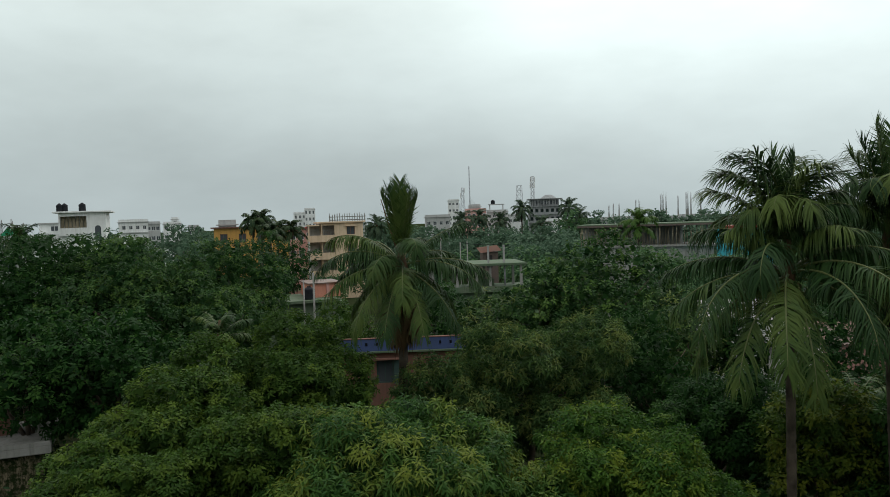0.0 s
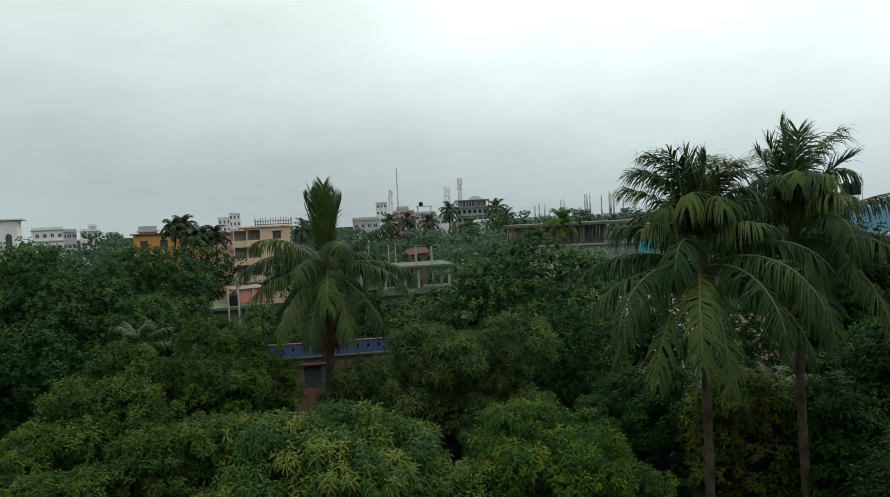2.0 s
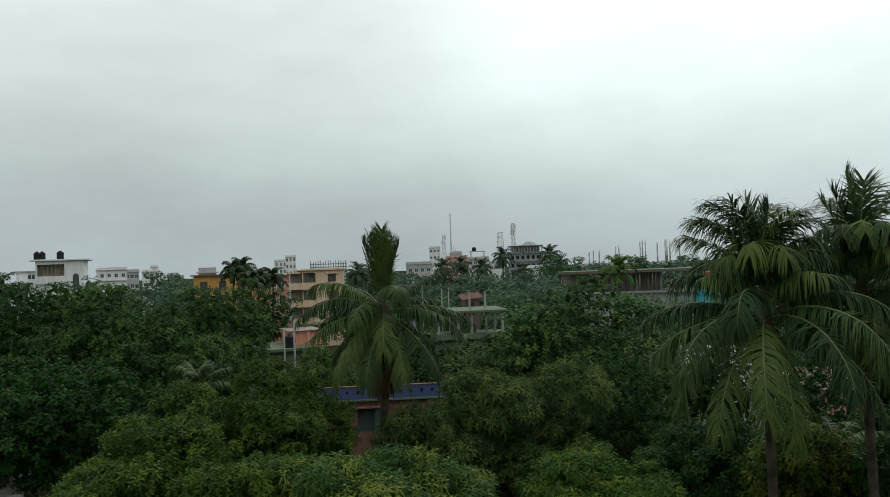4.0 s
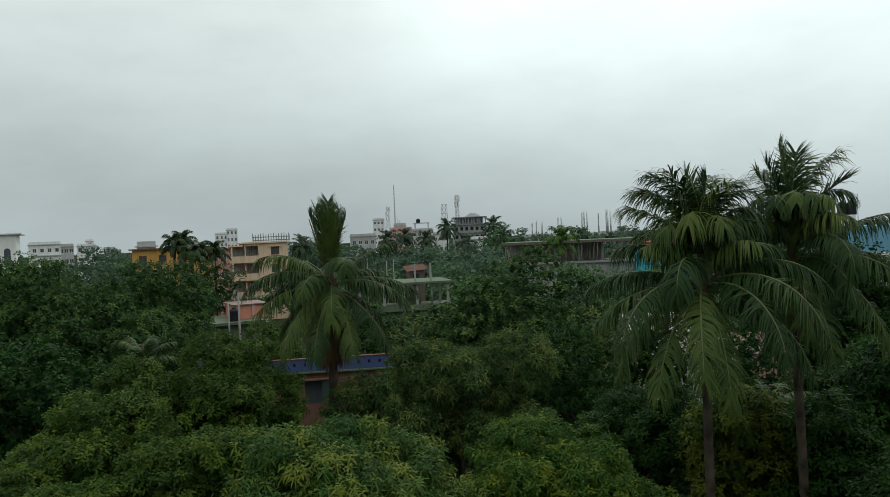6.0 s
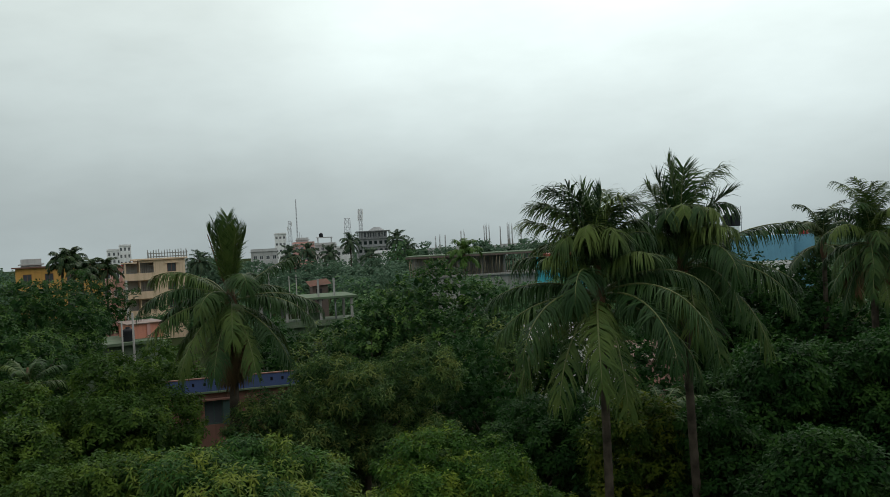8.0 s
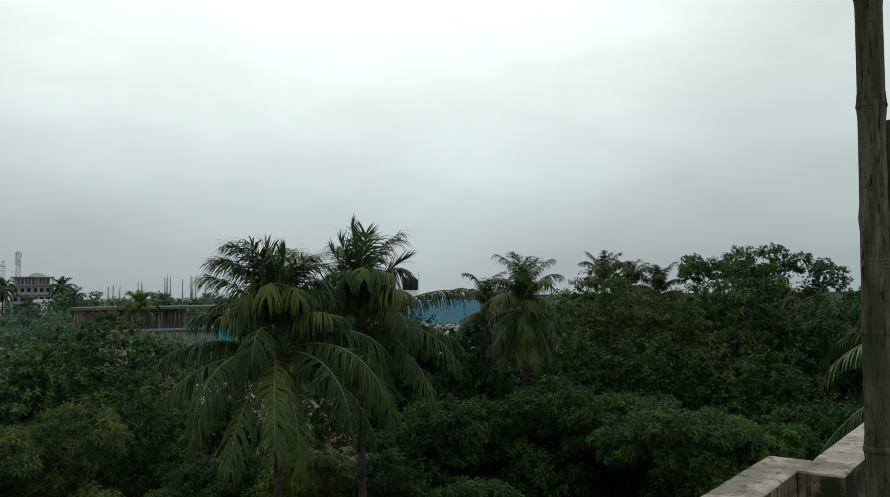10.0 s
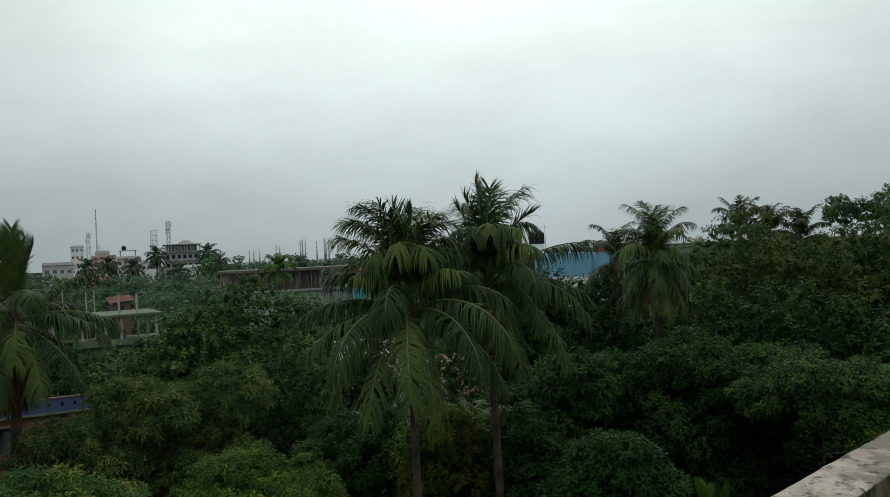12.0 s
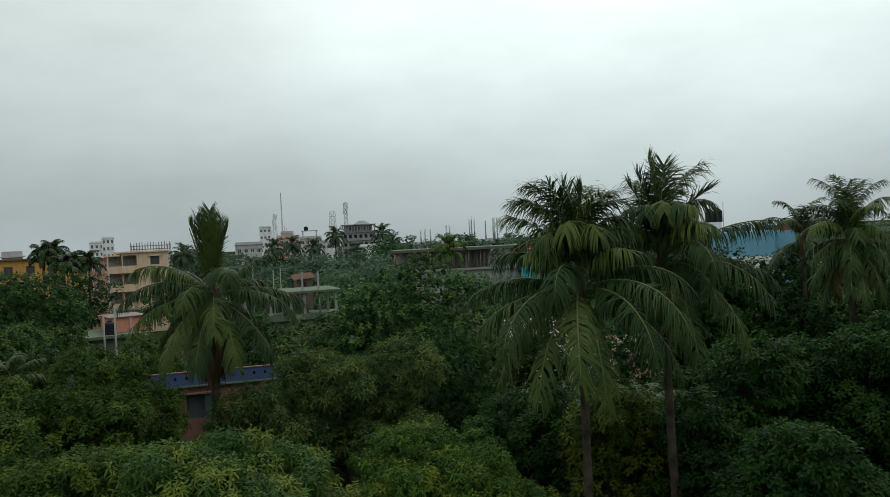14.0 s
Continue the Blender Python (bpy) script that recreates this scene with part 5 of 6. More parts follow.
def salmon_house():
    """Two-storey house: flat roof with a tank, a salmon rooftop room."""
    d = 66
    root = thing("salmon_roof_house", face_camera(-9.4, d, 12), "flat-roofed house with a salmon rooftop room", "house")
    z = height(-5.3, d)
    part("wall", box_bm((-4.2, 2.6, 0, 6, 0, z - 0.25)), M["mossy"], root)
    part("roof", box_bm((-4.6, 1.9, -0.5, 6.4, z - 0.25, z), bevel=0.02), M["mossy"], root)
    part("roof_room", box_bm((-0.1, 2.5, 1.6, 5.5, z, z + 1.15)), M["salmon"], root)
    part("pillar", box_bm((1.25, 1.5, 1.45, 1.598, z, z + 1.2)), M["pink"], root)
    part("room_roof", box_bm((-0.3, 2.7, 1.4, 5.7, z + 1.15, z + 1.23)), M["tin"], root)
    water_tank(-9.85, d + 0.4, z, 0.5, 1.0)


salmon_house()
post("concrete_post", -10.22, 64, 0, height(-3.9, 64), 0.08, "concrete", "bare pale concrete post beside a flat roof", "post", 6)
post("concrete_post", -9.52, 63, 0, height(-3.4, 63), 0.1, "concrete", "bare pale concrete post beside a flat roof", "post", 6)
post("utility_pole", -9.75, 90, 0, height(-1.2, 90), 0.12, "concrete", "grey concrete utility pole", "pole", 8, "utility poles")


def blue_house():
    """Brown plastered house with a blue parapet pierced by small diamond slots, dark shuttered windows."""
    d = 47
    root = thing("blue_parapet_house", face_camera(-3.6, d, -2), "brown plastered house with a blue pierced roof parapet", "house")
    z1 = height(-8.2, d)
    zb = z1 - 0.78
    bm = bmesh.new()
    wins = [(-1.35, -0.35, zb - 1.95, zb - 0.55), (2.95, 3.75, zb - 1.95, zb - 0.55)]
    facade(bm, -3.3, 4.2, 0, zb - 0.12, wins, 0, 0.25)
    add_box(bm, -3.3, -3.05, 0.25, 4.7, 0, zb - 0.12)
    add_box(bm, 3.95, 4.2, 0.25, 4.7, 0, zb - 0.12)
    part("wall", bm, M["plaster"], root)
    part("roof", box_bm((-3.6, 4.5, -0.35, 4.9, zb - 0.12, zb), bevel=0.02), M["mossy"], root)
    # dark sheet added behind the slots to stand for the shade in them
    part("slot_shade", box_bm((-3.4, 4.3, -0.115, -0.09, zb + 0.2, zb + 0.6)), M["dark"], root)
    bm = bmesh.new()
    slots = [(-3.2 + 0.62 * i, -3.06 + 0.62 * i, zb + 0.3, zb + 0.5) for i in range(12)]
    facade(bm, -3.5, 4.4, zb, z1 - 0.06, slots, -0.25, -0.12)
    part("parapet", bm, M["blue"], root, "blue painted parapet with small slots")
    part("parapet_cap", box_bm((-3.55, 4.45, -0.3, -0.07, z1 - 0.06, z1), bevel=0.01), M["plaster"], root)
    for w_ in wins:
        win = window(root, *w_, 0.08, "shutter")
        part("shutter", box_bm((w_[1] + 0.02, w_[1] + 0.4, -0.3, -0.26, w_[2], w_[3]), bevel=0.008), M["shutter"], win, "dark green open shutter")
    part("sun_shade", box_bm((-1.6, 0.2, -0.55, -0.002, zb - 0.5, zb - 0.42)), M["plaster"], root)


blue_house()


def light_blue_house():
    """Light blue wall over trees with a white band, roof tanks and washing."""
    d = 75
    root = thing("light_blue_house", face_camera(34.4, d, 3), "light blue painted house with a white band and roof tanks", "house", "town buildings")
    z1, z0 = height(-0.5, d), height(-2.2, d)
    part("wall", box_bm((-2.9, 2.3, 0, 7, z0, z1), bevel=0.02), M["sky_blue"], root)
    part("band", box_bm((-2.95, 2.4, -0.1, 7.05, z0 - 0.35, z0)), M["white"], root)
    bm = bmesh.new()
    facade(bm, -2.9, 2.3, 0, z0 - 0.35, [(-2.0 + 1.5 * i, -1.0 + 1.5 * i, z0 - 2.2, z0 - 1.0) for i in range(3)], 0, 0.25)
    part("lower_wall", bm, M["white"], root)
    part("side_room", box_bm((2.3, 4.0, 0.5, 6, 0, z1 - 0.05)), M["sky_blue"], root)
    part("stair_room", box_bm((-3.6, -2.0, 3, 6, z1, z1 + 1.0)), M["white"], root)
    for i in range(3):
        window(root, -2.0 + 1.5 * i, -1.0 + 1.5 * i, z0 - 2.2, z0 - 1.0, 0.08)
    water_tank(32.05, d + 4.5, z1 + 1.0, 0.42, 1.2)
    water_tank(32.6, d + 4.5, z1 + 1.0, 0.42, 1.25)
    post("roof_rod", 32.95, d + 4, z1, height(1.6, d + 4), 0.03, "steel", "thin steel rod on a roof", "rod", 5, "roof rods")
    for i, (a_, m_, w_, h_) in enumerate(((33.6, "cloth_blue", 0.5, 0.7), (34.3, "cloth_blue", 0.4, 0.6), (34.8, "white", 0.5, 0.7), (35.25, "cloth_red", 0.35, 0.6), (35.7, "cloth_blue", 0.4, 0.5))):
        c = thing("washing", face_camera(a_, d + 2.2, 5 * i, z1 + 0.02), "washing hung to dry over a roof line", "laundry", "washing on the line")
        b = bmesh.new()
        cols = []
        for k in range(7):
            x = -w_ / 2 + w_ * k / 6
            y = 0.05 * math.sin(k * 1.7 + i)
            cols.append((b.verts.new((x, y, h_)), b.verts.new((x * 0.94, y * 1.6, 0.0))))
        for a, e in zip(cols, cols[1:]):
            b.faces.new((a[0], e[0], e[1], a[1]))
        bmesh.ops.solidify(b, geom=b.faces[:], thickness=0.015)
        part("cloth", b, M[m_], c)
    drum = thing("red_drum", Matrix.Translation(spot(36.75, d + 2.5, z1 - 0.05)), "red plastic drum on a roof", "drum")
    part("body", tube_bm([(0, 0, 0.16 * k) for k in range(6)], [0.42, 0.45, 0.42, 0.45, 0.42, 0.44], 14), M["cloth_red"], drum)


light_blue_house()


def tin_house(az, dist, w, dp, z, mat, wall, label, turn=0.0):
    """Low house under a pitched corrugated roof."""
    root = thing("tin_roof_house", face_camera(az, dist, turn), label, "house", "low tin-roofed houses")
    part("wall", box_bm((-w / 2, w / 2, 0, dp, 0, z - 0.9)), M[wall], root)
    for sgn in (-1, 1):
        bm = bmesh.new()
        n = int(w / 0.12)
        rows = []
        for i in range(n + 1):
            x = -w / 2 - 0.3 + (w + 0.6) * i / n
            c = 0.03 * math.cos(i * math.pi)
            ya, yb = (dp / 2, -0.5) if sgn < 0 else (dp / 2, dp + 0.5)
            rows.append((bm.verts.new((x, ya, z + c)), bm.verts.new((x, yb, z - 1.1 + c))))
        for a, b in zip(rows, rows[1:]):
            bm.faces.new((a[0], b[0], b[1], a[1]))
        part("roof_sheet", bm, M[mat], root)
    return root


tin_house(20.6, 58, 6, 4, height(-6.2, 58), "white_tin", "white", "low house under a pale corrugated tin roof", 8)
tin_house(26.6, 55, 5, 4, height(-7.6, 55), "tin", "pink", "low pink house under a rusty tin roof", 12)
tin_house(23.6, 48, 2.2, 2.5, height(-9.2, 48), "white_tin", "white", "small shed under a pale tin roof", 0)


def corner_house():
    """Old low house at the edge of the yard: stained concrete roof edge, grey wall, a red shutter."""
    d = 40
    root = thing("old_concrete_house", face_camera(-30.2, d, -8), "low house with a stained concrete roof edge", "house")
    z = height(-12.9, d)
    part("wall", box_bm((-3, 2.0, 0, 5, 0, z - 0.55)), M["parapet_side"], root)
    part("roof", box_bm((-3.3, 2.4, -0.5, 5.3, z - 0.55, z - 0.2), bevel=0.03), M["concrete"], root)
    part("roof_upstand", box_bm((-3.3, 2.4, -0.5, -0.3, z - 0.2, z), bevel=0.02), M["concrete"], root)
    part("red_shed", box_bm((-0.6, 0.5, 2.5, 4.0, z - 0.2, z + 0.55)), M["plaster"], root, "small brick-red rooftop shed")


corner_house()


# ---- far woods and undergrowth: nobody could count them ----
def clump_field(name, items, mat, label, leaf, seed, per_area, kind="stuff"):
    """Many crowns in one mesh: items = (x, y, base z, radius, height)."""
    rng = np.random.default_rng(seed)
    vs, fs, cs, off = [], [], [], 0
    for x, y, zb, r, h in items:
        n = int(per_area * (r * r + r * h))
        lob = np.clip(rng.normal(size=(7, 3)), -1.1, 1.1) * np.array([[0.45, 0.45, 0.26]]) + np.array([[0, 0, 0.55]])
        rad = rng.uniform(0.3, 0.55, 7)
        k = rng.integers(0, 7, n)
        d = unit(rng.normal(size=(n, 3)))
        d[:, 2] = np.where(d[:, 2] < -0.3, -d[:, 2], d[:, 2])
        p = lob[k] + d * rad[k][:, None]
        p = p * np.array([[r, r, h]]) + np.array([[x, y, zb]])
        p[:, 2] = np.maximum(p[:, 2], 0.15)
        v, f, c = spray_leaves(rng, p, d, 1, leaf[0], leaf[1], 0.3, leaf[0], False)
        vs.append(v)
        fs.append(f + off)
        cs.append(c)
        off += len(v)
    ob = raw_part(name, np.vstack(vs), np.concatenate(fs), np.concatenate(cs), M[mat], None)
    return tagged(ob, label, "trees", "", kind)


rng_w = np.random.default_rng(77)
items = []
for i in range(230):
    a = rng_w.uniform(-42, 78)
    d = 300 * 2.1 ** rng_w.random()
    hgt = rng_w.uniform(11.5, 14.5)
    items.append((*spot(a, d)[:2], hgt * 0.1, rng_w.uniform(6, 11), hgt * 0.72))
clump_field("far_woods", items, "far", "far woods between the houses, leaves tinted grey-green for haze", (2.1, 1.35), 3, 1.2)
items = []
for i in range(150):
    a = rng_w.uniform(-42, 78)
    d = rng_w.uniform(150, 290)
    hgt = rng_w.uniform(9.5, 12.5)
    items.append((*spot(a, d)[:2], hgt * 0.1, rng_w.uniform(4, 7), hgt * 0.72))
clump_field("nearer_woods", items, "far", "trees between far houses, leaves tinted grey-green for haze", (0.95, 0.62), 8, 4.6)
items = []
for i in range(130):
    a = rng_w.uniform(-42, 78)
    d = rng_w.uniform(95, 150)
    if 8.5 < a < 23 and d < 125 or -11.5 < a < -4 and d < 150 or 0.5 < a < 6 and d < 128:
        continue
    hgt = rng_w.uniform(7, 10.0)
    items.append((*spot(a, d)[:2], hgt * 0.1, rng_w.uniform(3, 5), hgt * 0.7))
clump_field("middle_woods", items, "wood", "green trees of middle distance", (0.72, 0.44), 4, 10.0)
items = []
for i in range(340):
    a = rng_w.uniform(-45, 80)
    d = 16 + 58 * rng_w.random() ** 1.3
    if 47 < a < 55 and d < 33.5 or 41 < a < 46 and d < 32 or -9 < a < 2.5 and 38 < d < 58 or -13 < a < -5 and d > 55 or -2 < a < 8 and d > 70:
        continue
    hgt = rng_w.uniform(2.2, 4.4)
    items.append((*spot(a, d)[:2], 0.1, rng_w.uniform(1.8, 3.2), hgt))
# same deepened green, so shade under the trees is in the colour
clump_field("undergrowth", items, "lychee_shaded", "dark undergrowth and bushes below the trees", (0.4, 0.17), 6, 11.0)

# ---- the trees ----
BIG = "large dark evergreen tree with a dense uneven crown"
# left group
tree("broadleaf_tree", -27.5, 60, 0.1, 6.0, 5.0, "lychee_shaded", BIG, 11, 6, (0.22, 0.085))
tree("broadleaf_tree", -21.0, 54, -0.1, 6.2, 5.2, "broad", BIG, 12, 6, (0.22, 0.085))
tree("broadleaf_tree", -14.8, 56, -0.55, 4.3, 4.6, "broad", BIG, 13, 6, (0.22, 0.085))
tree("broadleaf_tree", -17.2, 50, -2.4, 4.4, 4.2, "broad", "dark green tree with paler young leaves", 14, 6, (0.22, 0.085))
tree("broadleaf_tree", -28.5, 42, -4.8, 4.2, 4.0, "lychee_shaded", "dark shaded tree behind a low house", 15, 6, (0.28, 0.09))
tree("broadleaf_tree", -23.0, 41, -5.2, 4.0, 3.6, "lychee_shaded", "dark green tree in the shade of taller ones", 16, 6, (0.28, 0.09))
tree("fresh_green_tree", -12.0, 33, -5.9, 3.4, 3.4, "fresh", "light green tree with fine drooping leaves", 17, 7, (0.2, 0.06), 0.7)
tree("fresh_green_tree", -18.6, 27, -9.0, 3.9, 3.6, "fresh", "wide light green tree with fine leaves", 18, 7, (0.17, 0.06), 0.5)
tree("fresh_green_tree", -15.2, 30, -7.8, 3.4, 3.2, "fresh", "light green tree with fine leaves beside wider ones", 117, 7, (0.18, 0.06), 0.6)
tree("fresh_green_tree", -13.6, 24, -12.2, 2.4, 2.4, "fresh", "low light green tree with fine leaves", 118, 7, (0.16, 0.055), 0.5)
tree("fresh_green_tree", -21.8, 23, -14.0, 2.8, 2.6, "fresh", "bushy yellow-green tree close to the house", 19, 7, (0.15, 0.055), 0.4)
tree("mango_tree", -28.2, 47, -9.3, 3.2, 2.2, "mango_brown", "dull green mango tree with brownish young leaves", 20, 6, (0.24, 0.06), 0.8)
# centre
tree("mango_tree", -4.3, 22, -13.0, 4.1, 3.3, "mango", "mango tree with long drooping leaves and yellow-green new growth", 21, 9, (0.25, 0.038), 1.0, fine=True, lobes=30, lobe=(0.2, 0.36), tuft=1.0, gap=0.85)
tree("mango_tree", 12.2, 24, -13.1, 3.0, 2.8, "bright", "bright green mango tree with fresh growth", 22, 7, (0.175, 0.045), 0.6, lobes=28, lobe=(0.2, 0.36))
tree("mango_tree", 5.6, 37, -7.2, 4.5, 3.8, "mango_dark", "dark green mango tree with thin bare twigs", 23, 7, (0.26, 0.048), 1.0, floor=-0.85)
tree("mango_tree", -1.6, 34, -9.3, 1.9, 2.8, "mango_dark", "small dark mango tree before a plastered house", 24, 7, (0.25, 0.046), 1.0)
tree("red_leaved_bush", -6.6, 40, -9.6, 0.8, 1.5, "mango_brown", "thin bush with dull reddish leaves", 25, 6, (0.2, 0.06), 0.7, limbs=3, category="bush")
tree("broadleaf_tree", 11.0, 58, -1.3, 5.4, 5.2, "broad", "tall dark green tree with broad glossy leaves", 26, 6, (0.32, 0.13))
tree("mango_tree", 14.2, 43, -6.8, 3.6, 3.6, "lychee_shaded", "dark green mango tree", 27, 6, (0.25, 0.065), 0.8, floor=-0.85)
tree("broadleaf_tree", 6.5, 56, -4.0, 3.4, 3.8, "broad", "dark green tree before an unfinished house", 28, 6, (0.3, 0.12))
tree("mango_tree", 18.6, 33, -10.4, 2.8, 3.2, "lychee_shaded", "dark bushy tree in the shade of palms", 29, 7, (0.22, 0.065), floor=-0.85)
tree("fresh_green_tree", 25.3, 30, -10.6, 2.0, 3.4, "yellowish", "slender yellow-green tree between two palm trunks", 30, 7, (0.2, 0.07), 0.6)
tree("umbrella_tree", 6.2, 150, -1.6, 7.0, 4.0, "far", "wide light green umbrella-shaped tree", 31, 6, (0.55, 0.24), flat=0.3)
tree("umbrella_tree", 9.0, 130, -1.4, 6.0, 4.0, "far", "wide green tree before the town", 32, 6, (0.5, 0.22), flat=0.2)
tree("umbrella_tree", 1.5, 170, -1.2, 7.0, 4.5, "far", "green tree before the town", 33, 6, (0.55, 0.24))
tree("umbrella_tree", -3.0, 120, -1.6, 5.0, 4.5, "far", "green tree beside a cream house", 34, 6, (0.45, 0.2))
tree("broadleaf_tree", 4.0, 60, -4.9, 4.0, 3.6, "mango_dark", "dark tree before an unfinished storey", 50, 6, (0.3, 0.1))
tree("broadleaf_tree", -1.0, 62, -4.4, 3.6, 3.8, "lychee_shaded", "dark tree behind a palm", 51, 6, (0.3, 0.11))
tree("broadleaf_tree", -5.6, 98, -1.3, 4.2, 4.4, "wood", "green tree beside a cream house", 52, 6, (0.4, 0.17))
tree("broadleaf_tree", -6.6, 58, -5.9, 2.0, 2.6, "fresh", "small light green tree beside a flat roof", 53, 6, (0.25, 0.09))
tree("broadleaf_tree", 17.6, 76, -2.6, 4.4, 4.6, "wood", "green tree below a construction site", 54, 6, (0.34, 0.13))
tree("broadleaf_tree", 20.5, 50, -5.6, 2.6, 3.6, "lychee_shaded", "thin dark tree behind palms", 55, 6, (0.28, 0.1))
tree("broadleaf_tree", 16.6, 49, -5.2, 3.0, 3.6, "mango_dark", "dark tree behind palms", 56, 6, (0.28, 0.1))
tree("broadleaf_tree", 25.5, 46, -6.0, 2.8, 3.6, "lychee_shaded", "dark tree between two palms", 57, 6, (0.28, 0.1))
tree("broadleaf_tree", 28.5, 62, -2.6, 3.8, 4.6, "lychee_shaded", "dark tree behind palms", 58, 6, (0.3, 0.11))
tree("broadleaf_tree", 22.0, 70, -3.0, 4.0, 4.6, "wood", "green tree behind palms", 59, 6, (0.34, 0.13))
tree("broadleaf_tree", 14.6, 74, -2.1, 4.6, 4.6, "wood", "green tree below a construction site", 60, 6, (0.34, 0.13), floor=-0.8)
tree("broadleaf_tree", 34.6, 60, -1.7, 5.0, 5.0, "lychee_shaded", "dark tree before a light blue house", 61, 6, (0.32, 0.12), floor=-0.9)
tree("broadleaf_tree", 33.0, 56, -2.0, 4.4, 5.0, "lychee_shaded", "dark tree before a light blue house", 161, 6, (0.3, 0.11), floor=-0.9)
tree("broadleaf_tree", 44.0, 48, -3.6, 3.4, 4.4, "lychee_shaded", "dark tree below palms", 62, 6, (0.3, 0.11), floor=-0.9)
tree("broadleaf_tree", 57.5, 60, 0.7, 5.6, 6.2, "lychee_shaded", "dark tree before a high umbrella-shaped one", 63, 6, (0.32, 0.12), floor=-0.9)
tree("broadleaf_tree", 50.5, 46, -3.4, 4.4, 4.6, "lychee_shaded", "dark tree below tall mango trees", 64, 6, (0.3, 0.11), floor=-0.9)
tree("broadleaf_tree", 58.5, 44, -4.0, 4.2, 4.4, "lychee_shaded", "dark tree below tall trees", 65, 6, (0.3, 0.11), floor=-0.9)
tree("broadleaf_tree", -8.6, 54, -5.5, 3.4, 3.4, "fresh", "light green tree before a flat roof", 66, 6, (0.25, 0.09), floor=-0.8)
tree("broadleaf_tree", 20.6, 78, -2.2, 3.0, 4.2, "wood", "green tree before a teal house", 67, 6, (0.34, 0.13), floor=-0.8)
tree("mango_tree", 3.2, 41, -6.9, 2.0, 2.0, "mango_dark", "small mango tree over a blue parapet", 68, 6, (0.24, 0.07), 0.8)
tree("broadleaf_tree", -25.0, 70, -1.0, 6.0, 5.0, "lychee_shaded", BIG, 80, 6, (0.24, 0.1), floor=-0.9)
tree("broadleaf_tree", 9.2, 52, -8.2, 3.0, 2.8, "lychee_shaded", "low dark tree under taller ones", 81, 6, (0.26, 0.09), floor=-0.9)
tree("broadleaf_tree", 12.8, 62, -6.4, 3.4, 3.2, "lychee_shaded", "dark tree under a taller one", 82, 6, (0.28, 0.1), floor=-0.9)
# the haze on these trees is in the far leaf colour
UMB = "wide hazy green tree before the town"
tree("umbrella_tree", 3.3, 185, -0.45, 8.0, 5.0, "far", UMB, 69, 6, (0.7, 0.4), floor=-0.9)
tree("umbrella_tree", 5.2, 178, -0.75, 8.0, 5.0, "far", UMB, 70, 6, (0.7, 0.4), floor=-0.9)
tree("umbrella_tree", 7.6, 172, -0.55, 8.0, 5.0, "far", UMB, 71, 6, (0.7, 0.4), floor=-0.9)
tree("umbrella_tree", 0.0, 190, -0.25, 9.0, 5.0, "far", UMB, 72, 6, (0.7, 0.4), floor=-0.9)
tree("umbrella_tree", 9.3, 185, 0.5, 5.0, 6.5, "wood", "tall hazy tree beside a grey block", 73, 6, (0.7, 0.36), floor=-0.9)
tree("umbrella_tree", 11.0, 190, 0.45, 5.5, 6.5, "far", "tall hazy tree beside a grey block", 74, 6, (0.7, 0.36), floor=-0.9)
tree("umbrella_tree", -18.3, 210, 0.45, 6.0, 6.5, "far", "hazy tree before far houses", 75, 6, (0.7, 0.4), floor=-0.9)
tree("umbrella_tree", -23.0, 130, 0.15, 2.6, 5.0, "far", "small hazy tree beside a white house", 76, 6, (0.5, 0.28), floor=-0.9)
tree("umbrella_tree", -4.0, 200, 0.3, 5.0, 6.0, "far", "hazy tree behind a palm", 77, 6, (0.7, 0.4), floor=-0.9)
tree("broadleaf_tree", -13.3, 76, -0.75, 4.6, 5.0, "lychee_shaded", "dark tree before an orange house", 78, 6, (0.24, 0.1), floor=-0.8)
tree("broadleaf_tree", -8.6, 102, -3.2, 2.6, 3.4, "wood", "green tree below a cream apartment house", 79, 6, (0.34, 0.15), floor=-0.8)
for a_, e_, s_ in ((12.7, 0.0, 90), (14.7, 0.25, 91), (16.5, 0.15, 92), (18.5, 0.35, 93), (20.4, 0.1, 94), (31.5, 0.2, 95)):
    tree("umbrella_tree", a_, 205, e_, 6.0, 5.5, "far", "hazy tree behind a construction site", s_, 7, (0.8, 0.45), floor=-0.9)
# right group: its dark leaf colour also stands for the dim lower corner
tree("lychee_tree", 34.3, 36, -7.3, 4.2, 3.8, "lychee_shaded", "dark glossy bushy tree with a rounded crown", 35, 7, (0.24, 0.085), 0.6, floor=-0.85)
tree("lychee_tree", 42.5, 37, -6.4, 4.0, 3.8, "lychee_shaded", "dark glossy bushy tree with a rounded crown", 36, 7, (0.24, 0.085), 0.6, floor=-0.85)
tree("lychee_tree", 51.0, 34, -7.2, 3.8, 2.1, "broad", "dark spreading tree over a thin forked pale trunk", 37, 7, (0.2, 0.07), 0.5, floor=-0.1, limbs=4, girth=0.3)
tree("lychee_tree", 52.0, 43, -10.4, 3.6, 2.6, "lychee_shaded", "low dark tree behind a thin trunk", 83, 6, (0.24, 0.09), floor=-0.9)
tree("lychee_tree", 48.2, 40, -11.8, 2.6, 2.2, "lychee_shaded", "low dark bushy tree in deep shade", 84, 6, (0.24, 0.09), floor=-0.9)
tree("lychee_tree", 37.8, 26, -13.2, 2.4, 2.2, "lychee_shaded", "low dark bushy tree", 38, 7, (0.22, 0.08), 0.5, floor=-0.85)
tree("lychee_tree", 31.0, 30, -11.5, 2.2, 2.6, "lychee_shaded", "low dark tree behind a palm trunk", 39, 7, (0.22, 0.08), 0.5, floor=-0.85)
